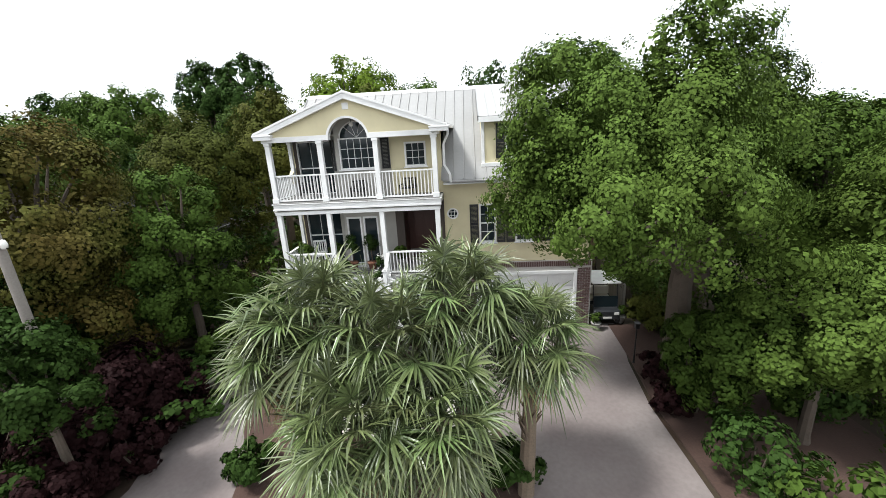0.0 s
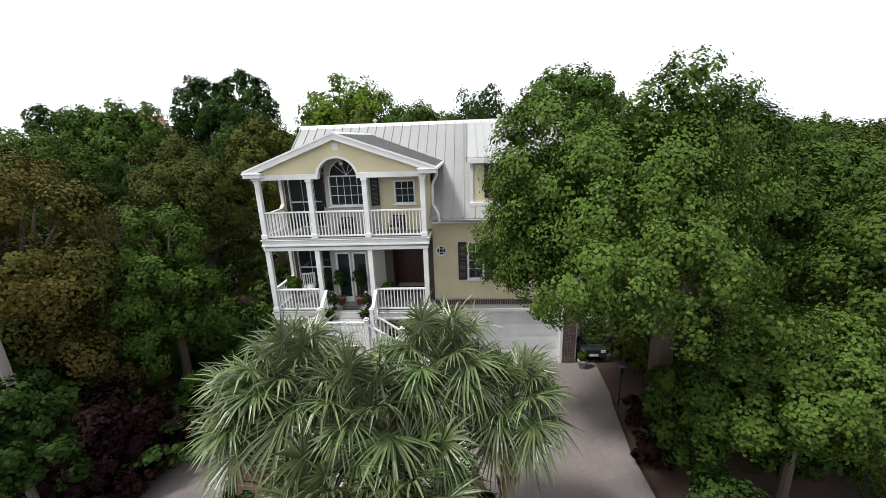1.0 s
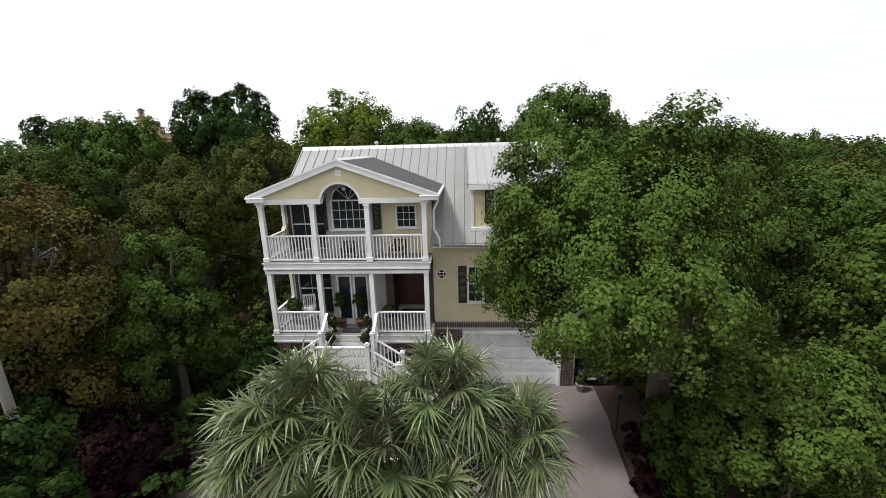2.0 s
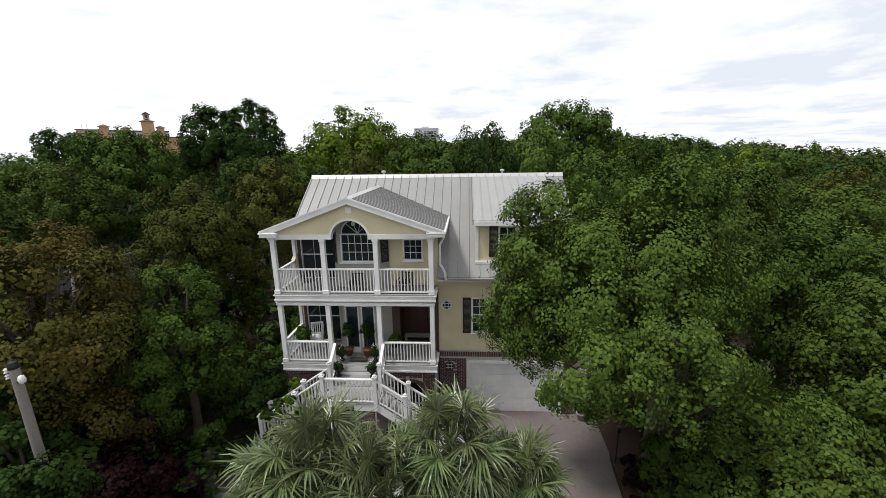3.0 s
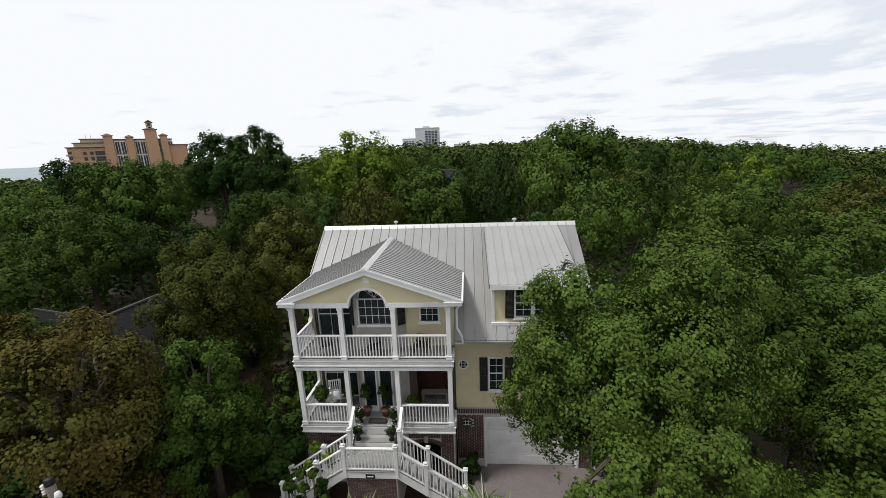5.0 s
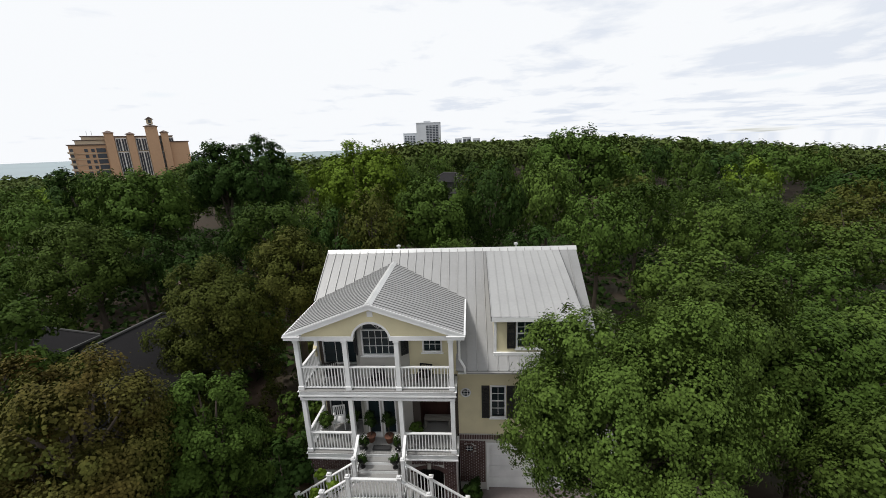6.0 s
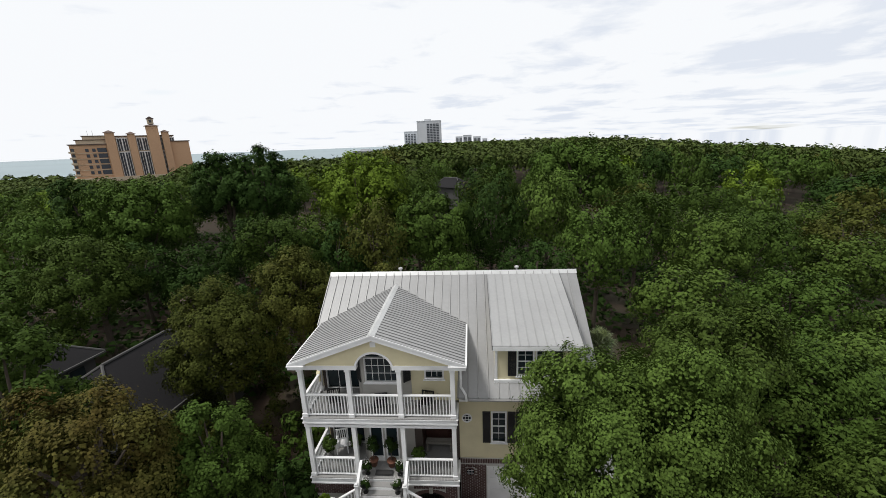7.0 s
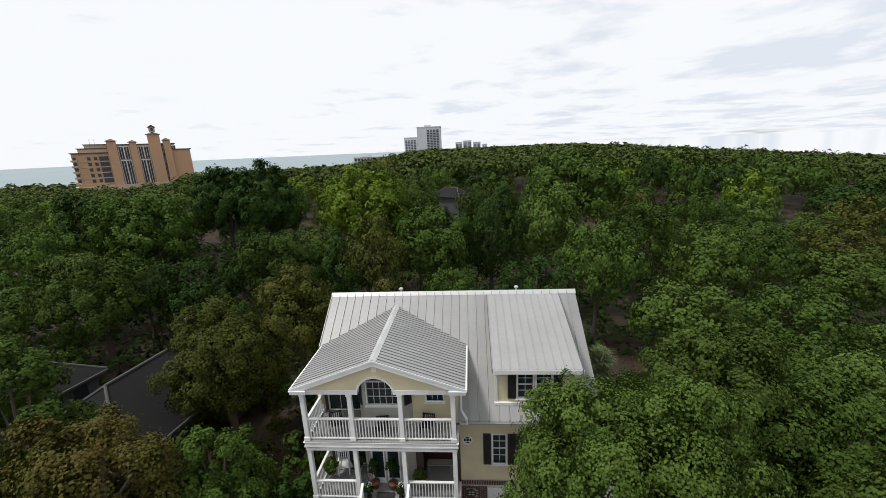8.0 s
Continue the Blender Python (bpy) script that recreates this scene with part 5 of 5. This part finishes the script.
def urn(at, turn=0):
    ob = thing("urn_planter", "dark urn planter with trailing leaves and pale flowers", "potted plant", at, turn, "urns beside the steps")
    part("urn", lathe([(0.0, 0.0), (0.11, 0.0), (0.11, 0.04), (0.05, 0.08), (0.06, 0.14), (0.16, 0.28), (0.18, 0.36), (0.2, 0.38), (0.16, 0.38), (0.0, 0.34)], 14), M["iron"], ob, "dark urn", True)
    rng = np.random.default_rng(62)
    part("foliage", crown_mesh("foliage", rng, [(np.array((0, 0, 0.5)), 0.17), (np.array((0.08, -0.1, 0.38)), 0.13), (np.array((-0.08, -0.06, 0.4)), 0.13)], 700, 0.05, M["leaf_dark"]), None, ob)
    P = rng.normal(0, 0.07, (60, 3)) + np.array((0, 0, 0.66))
    part("flowers", quads_mesh("flowers", leaf_quads(rng, P, np.tile((0, 0, 1.0), (60, 1)), 0.03, 0.9), M["lamp_glass"]), None, ob, "pale flowers")
    return ob


u = urn((2.45, 0.05, FLOOR))
copy_thing(u, pose(3.85, 0.05, FLOOR, 0, 0, 50))
copy_thing(u, pose(2.47, -0.52, 2.735, 0, 0, 120))
copy_thing(u, pose(3.83, -0.52, 2.735, 0, 0, 210))
mat_ob = thing("doormat", "dark doormat at the head of the steps", "doormat", (3.15, 0.12, FLOOR))
part("mat", boxes((-0.38, 0.38, -0.14, 0.14, 0, 0.02), bevel=0.006), M["rubber"], mat_ob)
part("border", boxes((-0.36, 0.36, -0.125, -0.11, 0.02, 0.024), (-0.36, 0.36, 0.11, 0.125, 0.02, 0.024)), M["iron"], mat_ob)


def porch_chair(at, turn, mat="white", label="white slatted porch armchair"):
    ob = thing("porch_chair", label, "chair", at, turn, "chairs on the porch")
    part("seat", boxes((-0.25, 0.25, -0.25, 0.25, 0.4, 0.425), bevel=0.008), M[mat], ob)
    back = part("backrest", boxes((-0.27, -0.22, 0.22, 0.26, 0.4, 1.0), (0.22, 0.27, 0.22, 0.26, 0.4, 1.0), (-0.222, 0.222, 0.225, 0.255, 0.93, 1.0), (-0.222, 0.222, 0.225, 0.255, 0.44, 0.49)), M[mat], ob)
    for i in range(5):
        part("slat", boxes((-0.2 + i * 0.09, -0.16 + i * 0.09, 0.23, 0.25, 0.488, 0.932)), M[mat], back)
    for x in (-0.26, 0.22):
        part("armrest", boxes((x - 0.01, x + 0.05, -0.27, 0.24, 0.62, 0.65)), M[mat], ob)
        for y in (-0.26, 0.22):
            part("leg", boxes((x, x + 0.04, y, y + 0.04, 0, 0.62 if y < 0 else 0.4)), M[mat], ob)
    return ob


porch_chair((0.95, 1.35, FLOOR), 15)
for x, y, turn in ((5.1, 0.62, -10), (3.2, 0.42, 8), (1.1, 0.7, 20)):
    porch_chair((x, y, FLOOR + 2.97), turn, "iron", "low dark metal porch chair on the upper deck").scale = (1.0, 1.0, 0.62)
bench = thing("bench", "weathered wooden bench before the red entry", "bench", (5.45, 1.55, FLOOR))
part("seat", boxes(*[(-0.6, 0.6, -0.2 + i * 0.1, -0.115 + i * 0.1, 0.42, 0.45) for i in range(4)]), M["wood_grey"], bench)
for x in (-0.56, 0.5):
    part("leg", boxes((x, x + 0.06, -0.18, -0.12, 0, 0.42), (x, x + 0.06, 0.12, 0.18, 0, 0.42), (x, x + 0.06, -0.12, 0.12, 0.1, 0.15)), M["wood_grey"], bench)
for at, sz, sd in (((0.5, 0.9, FLOOR), 0.38, 63), ((1.65, 1.25, FLOOR), 0.32, 64), ((4.62, 0.55, FLOOR), 0.3, 65)):
    rng = np.random.default_rng(sd)
    ob = thing("potted_fern", "leafy green fern in a grey pot on the porch", "potted plant", at)
    part("pot", lathe([(0.0, 0.0), (0.12, 0.0), (0.17, 0.3), (0.19, 0.31), (0.19, 0.34), (0.15, 0.34), (0.0, 0.3)], 12), M["stone_grey"], ob, "", True)
    part("foliage", crown_mesh("foliage", rng, boughs_of(rng, (0, 0, 0.34 + sz), (sz, sz, sz * 1.1), 8), 900, 0.09, M["leaf_mid"]), None, ob)
lamp = thing("porch_lamp", "small white globe lamp under the arch", "lamp", (3.2, 0.42, 8.78))
part("rod", lathe([(0.05, 0.27), (0.012, 0.25), (0.012, 0.06)][::-1], 8), M["iron"], lamp)
part("globe", lathe([(0.0, -0.08), (0.06, -0.06), (0.085, 0.0), (0.06, 0.06), (0.0, 0.08)], 12), M["lamp_glass"], lamp, "milky glass globe", True)

# ---- golf cart, fence, pots and posts ----
cart = thing("golf_cart", "dark golf cart with a white canopy parked beside the house", "golf cart", (13.1, 2.1, 0.03))
part("body", boxes((-0.55, 0.55, -1.05, -0.35, 0.28, 0.72), (-0.55, 0.55, -0.35, 0.75, 0.28, 0.45), (-0.55, 0.55, 0.1, 1.0, 0.45, 0.7), bevel=0.06), M["cart_body"], cart, "black body")
part("seat", boxes((-0.5, 0.5, 0.0, 0.5, 0.7, 0.84), (-0.5, 0.5, 0.42, 0.55, 0.84, 1.25), bevel=0.04), M["cart_seat"], cart, "pale padded seat")
part("canopy", boxes((-0.6, 0.6, -0.75, 0.85, 1.8, 1.87), bevel=0.03), M["cart_roof"], cart, "white canopy")
for x in (-0.52, 0.48):
    bm = bmesh.new()
    tube(bm, [(x + 0.02, -0.75, 0.7), (x + 0.02, -0.55, 1.8)], [0.02, 0.02], 6)
    tube(bm, [(x + 0.02, 0.75, 0.7), (x + 0.02, 0.7, 1.8)], [0.02, 0.02], 6)
    part("strut", bm, M["iron"], cart)
    for y in (-0.75, 0.7):
        wheel = part("wheel", lathe([(0.0, 0.0), (0.16, 0.0), (0.22, 0.03), (0.22, 0.15), (0.16, 0.18), (0.0, 0.18)], 16), M["rubber"], cart)
        wheel.matrix_basis = pose(x - 0.05 if x < 0 else x - 0.08, y, 0.22, 0, 90, 0)
        part("rim", lathe([(0.0, -0.006), (0.12, -0.004), (0.12, 0.186), (0.0, 0.188)], 12), M["stone_grey"], wheel)
for x in (-0.38, 0.38):
    part("headlight", boxes((x - 0.1, x + 0.1, -1.07, -1.04, 0.52, 0.64), bevel=0.01), M["lamp_glass"], cart)
part("windscreen", boxes((-0.5, 0.5, -0.72, -0.71, 0.75, 1.25)), M["glass"], cart)
part("plate", boxes((-0.18, 0.18, -1.075, -1.055, 0.36, 0.44)), M["lamp_glass"], cart)

fence = thing("fence", "weathered grey board fence along the side yard", "fence", (0, 0, 0))
board = mesh_of(boxes((-0.066, 0.066, -0.01, 0.01, 0, 1.55), bevel=0.004), "board", M["wood_grey"])
for i in range(46):
    f = i / 45
    o = part("board", board, None, fence)
    o.matrix_basis = pose(13.95 + 0.9 * f, 1.9 + 6.4 * f, 0.04, 0, 0, 82) @ Matrix.Diagonal((1, 1, 1 + 0.03 * math.sin(7 * i), 1))
for i in range(4):
    part("post", boxes((13.99 + 0.3 * i, 14.09 + 0.3 * i, 1.9 + 2.13 * i - 0.05, 1.9 + 2.13 * i + 0.05, 0, 1.6)), M["wood_grey"], fence)
for at, s in (((13.75, 1.35, 0.04), 1.0), ((12.55, 0.75, 0.03), 1.0)):
    ob = thing("flower_pot", "grey pot with a small plant by the driveway", "potted plant", at)
    part("pot", lathe([(0.0, 0.0), (0.12 * s, 0.0), (0.19 * s, 0.3 * s), (0.21 * s, 0.31 * s), (0.21 * s, 0.36 * s), (0.16 * s, 0.36 * s), (0.0, 0.3 * s)], 12), M["stone_grey"], ob, "", True)
    rng = np.random.default_rng(66)
    part("plant", crown_mesh("plant", rng, [(np.array((0, 0, 0.5 * s)), 0.2 * s), (np.array((0.06, 0, 0.64 * s)), 0.15 * s)], 500, 0.07, M["leaf_mid"]), None, ob)
marker = thing("lamp_post", "slim dark garden lamp post beside the driveway", "lamp post", (13.15, -1.7, 0.04))
part("post", lathe([(0.06, 0), (0.03, 0.05), (0.025, 1.35), (0.03, 1.36)], 8), M["iron"], marker)
part("lantern", boxes((-0.07, 0.07, -0.07, 0.07, 1.36, 1.55), (-0.09, 0.09, -0.09, 0.09, 1.55, 1.58), bevel=0.008), M["iron"], marker)

sign = thing("garden_sign", "small white garden sign on a stake in the border", "sign", (15.1, -4.1, 0.04), 12)
part("stake", boxes((-0.015, 0.015, -0.015, 0.015, 0, 0.62)), M["wood_grey"], sign)
part("board", boxes((-0.14, 0.14, -0.03, -0.015, 0.5, 0.78), bevel=0.004), M["white"], sign, "white board")
part("bars", boxes((-0.09, 0.09, -0.034, -0.0305, 0.66, 0.7), (-0.09, 0.05, -0.034, -0.0305, 0.58, 0.61)), M["stone_grey"], sign)

pole = thing("utility_pole", "weathered wooden utility pole with a round white lamp", "utility pole", (-2.75, -6.9, 0))
part("shaft", lathe([(0.13, -0.1), (0.12, 1.0), (0.095, 6.8), (0.08, 6.88)], 12), M["pole_wood"], pole, "", True)
part("cap", lathe([(0.1, 6.76), (0.105, 6.82), (0.08, 6.92), (0.0, 6.94)], 12), M["iron"], pole)
part("lamp", lathe([(0.0, -0.1), (0.06, -0.07), (0.075, 0.02), (0.05, 0.11), (0.0, 0.13)], 12, (0.2, -0.06, 6.5)), M["lamp_glass"], pole, "white globe lamp", True)
part("bracket", boxes((0.08, 0.26, -0.08, -0.04, 6.42, 6.46)), M["iron"], pole)
for z in (6.65, 6.5):
    part("insulator", lathe([(0.02, 0), (0.05, 0.02), (0.03, 0.06), (0.05, 0.09), (0.02, 0.12)], 8, (-0.17, -0.03, z)), M["lamp_glass"], pole)
    bm = bmesh.new()
    tube(bm, [(-0.17 - 10.0 * f, -0.03 - 7.5 * f, z + 0.05 - 3.2 * f * (1.6 - f)) for f in (0, 0.12, 0.25, 0.4, 0.6, 0.8, 1.0)], [0.014] * 7, 5)
    part("wire", bm, M["iron"], pole)

# ---- neighbouring houses ----
def hip_house(at, turn, wx, wy, eave, ridge, label, wall="siding", roof="shingle", chimney=None, name="neighbour_house"):
    ob = thing(name, label, "house", at, turn)
    part("wall", boxes((-wx, wx, -wy, wy, -12, eave)), M[wall], ob)
    bm = bmesh.new()
    o = 0.45
    e = [bm.verts.new(p) for p in ((-wx - o, -wy - o, eave), (wx + o, -wy - o, eave), (wx + o, wy + o, eave), (-wx - o, wy + o, eave))]
    k = wy - wx * 0.75
    r = [bm.verts.new((0, -k, ridge)), bm.verts.new((0, k, ridge))]
    for f in ((e[0], e[1], r[0]), (e[1], e[2], r[1], r[0]), (e[2], e[3], r[1]), (e[3], e[0], r[0], r[1]), (e[3], e[2], e[1], e[0])):
        bm.faces.new(f)
    roof_ob = part("roof", bm, M[roof], ob, "grey shingle hip roof")
    bm = bmesh.new()
    tube(bm, [(0, -k, ridge + 0.03), (0, k, ridge + 0.03)], [0.09, 0.09], 6)
    for s in (-1, 1):
        tube(bm, [(0, -k, ridge + 0.02), (s * (wx + o), -wy - o, eave + 0.02)], [0.08, 0.08], 6)
        tube(bm, [(0, k, ridge + 0.02), (s * (wx + o), wy + o, eave + 0.02)], [0.08, 0.08], 6)
    part("ridge_cap", bm, M["siding"], roof_ob)
    part("gutter", boxes((wx + o - 0.02, wx + o + 0.1, -wy - o, wy + o, eave - 0.12, eave), (-wx - o, wx + o, -wy - o - 0.1, -wy - o + 0.02, eave - 0.12, eave)), M["siding"], ob)
    for y in (-0.5 * wy, 0.1 * wy, 0.6 * wy):
        w = part("window", boxes((wx + 0.005, wx + 0.03, y - 0.45, y + 0.45, eave - 1.7, eave - 0.5)), M["glass"], ob)
        part("frame", boxes((wx + 0.005, wx + 0.05, y - 0.53, y - 0.45, eave - 1.78, eave - 0.42), (wx + 0.005, wx + 0.05, y + 0.45, y + 0.53, eave - 1.78, eave - 0.42), (wx + 0.005, wx + 0.05, y - 0.45, y + 0.45, eave - 0.5, eave - 0.42), (wx + 0.005, wx + 0.05, y - 0.45, y + 0.45, eave - 1.78, eave - 1.7)), M["siding"], w)
    if chimney:
        cx, cy, cz = chimney
        part("chimney", boxes((cx - 0.35, cx + 0.35, cy - 0.3, cy + 0.3, eave, cz), (cx - 0.42, cx + 0.42, cy - 0.37, cy + 0.37, cz - 0.2, cz - 0.08), bevel=0.02), M["brick"], ob, "brick chimney")
    return ob


hip_house((-13.0, 6.4, 0), -7, 3.3, 4.6, 3.2, 5.7, "neighbouring house with a dark grey shingle hip roof", chimney=(0.9, 3.4, 7.5))
hip_house((-21.6, 6.2, 0), -8, 2.5, 2.9, 3.9, 5.6, "grey-sided neighbouring house half hidden by trees")
hip_house((3.6, 58.0, 0), 60, 1.7, 2.6, 9.2, 10.7, "far house roof among the tree tops", name="far_house")

# ---- hotel, towers and low buildings by the shore ----
hotel = thing("hotel", "tan stucco hotel with pylons and a lantern tower above the woods", "hotel", (-224.8, 251.5, 0), 41)


def block(x0, x1, y0, y1, top, mat, cap=1.0, label=""):
    b = part("block", boxes((x0, x1, y0, y1, 0, top)), M[mat], hotel, label)
    part("cornice", boxes((x0 - 0.7, x1 + 0.7, y0 - 0.7, y1 + 0.7, top, top + 0.6)), M["tile_roof"], b)
    return b


def pylon(x0, x1, y0, y1, top):
    b = part("pylon", boxes((x0, x1, y0, y1, 0, top)), M["tan"], hotel, "tan stucco pylon")
    bm = bmesh.new()
    cx, cy = (x0 + x1) / 2, (y0 + y1) / 2
    e = [bm.verts.new(p) for p in ((x0 - 0.8, y0 - 0.8, top), (x1 + 0.8, y0 - 0.8, top), (x1 + 0.8, y1 + 0.8, top), (x0 - 0.8, y1 + 0.8, top))]
    t = bm.verts.new((cx, cy, top + 1.6))
    for i in range(4):
        bm.faces.new((e[i], e[(i + 1) % 4], t))
    bm.faces.new(e[::-1])
    part("cap", bm, M["tile_roof"], b)


lb = block(-32, -13, -6, 12, 24.0, "tan", label="balconied wing")
part("upper_floor", boxes((-28.5, -12.5, -4, 11, 24.6, 27.0)), M["tan_pale"], hotel, "set-back upper storey")
part("upper_floor", boxes((-25, -12.5, -2.5, 10, 27.0, 29.5)), M["tan_pale"], hotel, "set-back upper storey")
part("cornice", boxes((-29.3, -12.2, -4.6, 11, 27.0, 27.4)), M["tile_roof"], hotel)
part("cornice", boxes((-25.6, -12.2, -3.1, 10, 29.5, 29.9)), M["tile_roof"], hotel)
block(-9, 24, -3, 12, 29.0, "tan_pale", label="recessed middle block")
block(22, 33, -5, 12, 25.0, "tan", label="plain end wing")
pylon(-13.2, -8.3, -7.5, -2, 31.5)
pylon(-1.5, 2.6, -7.5, -2, 30.5)
pylon(17.6, 21.8, -7.5, -2, 31.5)
pylon(9.3, 16.2, -8.5, -1, 35.5)
part("lantern", boxes((11.0, 14.5, -6.5, -3.0, 37.0, 40.2)), M["tan_pale"], hotel, "pale lantern on the tower")
part("lantern_opening", boxes((12.0, 13.5, -6.56, -6.4, 37.8, 39.6)), M["tower_glass"], hotel)
part("lantern_cap", prism([(10.3, 40.2), (15.2, 40.2), (12.75, 41.8)], -7.2, -2.3), M["tile_roof"], hotel)
for x in (-7.6, -4.6, 3.3, 6.3, 16.5, 22.0):
    wide = 2.3 if x not in (16.5,) else 0.9
    for z0, z1 in ((3, 18.5), (19.8, 27.6)):
        w = part("window", boxes((x, x + wide, -3.35, -3.0, z0, z1)), M["tower_glass"], hotel, "tall dark glazing")
        part("frame", boxes((x - 0.35, x, -3.6, -3.0, z0, z1), (x + wide, x + wide + 0.35, -3.6, -3.0, z0, z1), (x + wide / 2 - 0.12, x + wide / 2 + 0.12, -3.5, -3.36, z0, z1), (x - 0.35, x + wide + 0.35, -3.62, -3.0, z1, z1 + 0.7)), M["white"], w, "white window surround")
for i in range(5):
    z = 5.2 + 3.55 * i
    part("balcony", boxes((-32.8, -29.8, -7.2, -6.0, z - 0.4, z + 0.7)), M["tan_pale"], hotel)
    part("window", boxes((-31.6, -30.0, -6.2, -5.98, z + 0.7, z + 2.5)), M["tower_glass"], hotel)
    for x in (-24.6, -21.2):
        part("window", boxes((x, x + 1.7, -6.2, -5.98, z + 0.3, z + 2.3)), M["tower_glass"], hotel)
    part("window", boxes((-18.6, -13.9, -6.2, -5.98, z - 0.1, z + 2.6)), M["tower_glass"], hotel)
    part("band", boxes((-32.2, -13.0, -6.3, -6.0, z - 0.75, z - 0.45)), M["tan_pale"], hotel)
part("podium", boxes((-34, 34, -9, 12, 0, 3.0)), M["tan_pale"], hotel, "pale podium")
for x in (-22, -19.5):
    part("antenna", boxes((x - 0.08, x + 0.08, 2, 2.16, 29.9, 33.2)), M["stone_grey"], hotel)


def slab_tower(at, wx, wy, top, mat, floors, label, bays, group="towers on the shore"):
    ob = thing("tower_block", label, "tower block", at, 0, group)
    part("wall", boxes((-wx, wx, -wy, wy, -5, top)), M[mat], ob)
    part("parapet", boxes((-wx - 0.5, wx + 0.5, -wy - 0.5, wy + 0.5, top, top + 1.5)), M[mat], ob)
    for x0, x1 in bays:
        for f in range(floors):
            z = 4 + (top - 8) * f / floors
            part("window", boxes((x0, x1, -wy - 0.6, -wy, z, z + 0.62 * (top - 8) / floors)), M["tower_glass"], ob)
    return ob


t1 = slab_tower((-82, 900, 0), 26, 14, 64, "tower_wall", 16, "pale grey tower block far off on the shore", [(-4 + 7 * k, 1.2 + 7 * k) for k in range(4)])
part("plant_room", boxes((-10, 4, -8, 8, 65.5, 69)), M["tower_wall"], t1)
slab_tower((-138, 1000, 0), 16, 12, 46, "tower_far", 10, "lower pale tower block beside the tall one", [(-13 + 7 * k, -8.5 + 7 * k) for k in range(4)])
for x, w, h in ((-30, 12, 36), (0, 15, 40), (34, 13, 34), (62, 8, 26)):
    slab_tower((x, 1450, 0), w, 12, h, "tower_far", 8, "hazy pale building far along the shore", [(-w + 2, -2), (2, w - 2)])
low = thing("low_building", "long low pale building at the wood's edge", "building", (-118, 478, 0))
part("wall", boxes((-17, 17, -6, 6, 0, 11.0), (-8, 3, -5, 5, 11.0, 13.2)), M["tower_wall"], low)
part("roof", boxes((-17.6, 17.6, -6.6, 6.6, 11.0, 11.5)), M["tower_far"], low)
for k in range(8):
    part("window", boxes((-15.5 + 4 * k, -13 + 4 * k, -6.3, -5.98, 6.8, 9.6)), M["tower_glass"], low)

# ---- bricks ----
brick_mesh = mesh_of(boxes((0.009, 0.201, -0.022, 0.004, 0.008, 0.067)), "brick", M["brick"])
header_mesh = mesh_of(boxes((0.009, 0.096, -0.022, 0.004, 0.008, 0.067)), "brick", M["brick"])
soldier_mesh = mesh_of(boxes((0.009, 0.067, -0.03, 0.004, 0.004, 0.22)), "brick", M["brick"])


def bricks(parent, x0, x1, z0, z1, y, clear=()):
    r = 0
    z = z0
    while z + 0.07 < z1:
        x = x0 + (0.0 if r % 2 else -0.105)
        while x < x1 - 0.05:
            a, mesh = (x, brick_mesh) if x >= x0 else (x0, header_mesh)
            b = a + (0.21 if mesh is brick_mesh else 0.105)
            if b > x1:
                mesh, b = header_mesh, a + 0.105
            if b <= x1 + 0.01 and not any(c0 < (a + b) / 2 < c1 and d0 < z + 0.03 < d1 for c0, c1, d0, d1 in clear):
                o = part("brick", mesh, None, parent)
                o.location = (a, y + 0.003 * math.sin(37 * x + 91 * z), z)
            x += 0.21
        z += 0.075
        r += 1


bricks(base, 6.43, 7.6, 0.45, 2.74, 1.12, [(6.66, 7.06, 2.12, 2.52)])
bricks(base, 11.79, 12.34, 0.0, 2.74, 1.12)
x = 6.43
while x < 12.3:
    o = part("brick", soldier_mesh, None, base)
    o.location = (x, 1.12, 2.79)
    x += 0.0755
bricks(PORCH_BASE, 5.78, 6.35, 0.3, 2.6, 0.12)
bricks(PORCH_BASE, 4.4, 5.78, 2.16, 2.6, 0.12, [(4.4, 5.9, 2.0, 2.32)])
bricks(PORCH_BASE, -0.04, 2.2, 1.95, 2.6, 0.12)
bricks(LANDING_BASE, 2.29, 4.2, 0.9, 2.05, L_Y1 + 0.03)
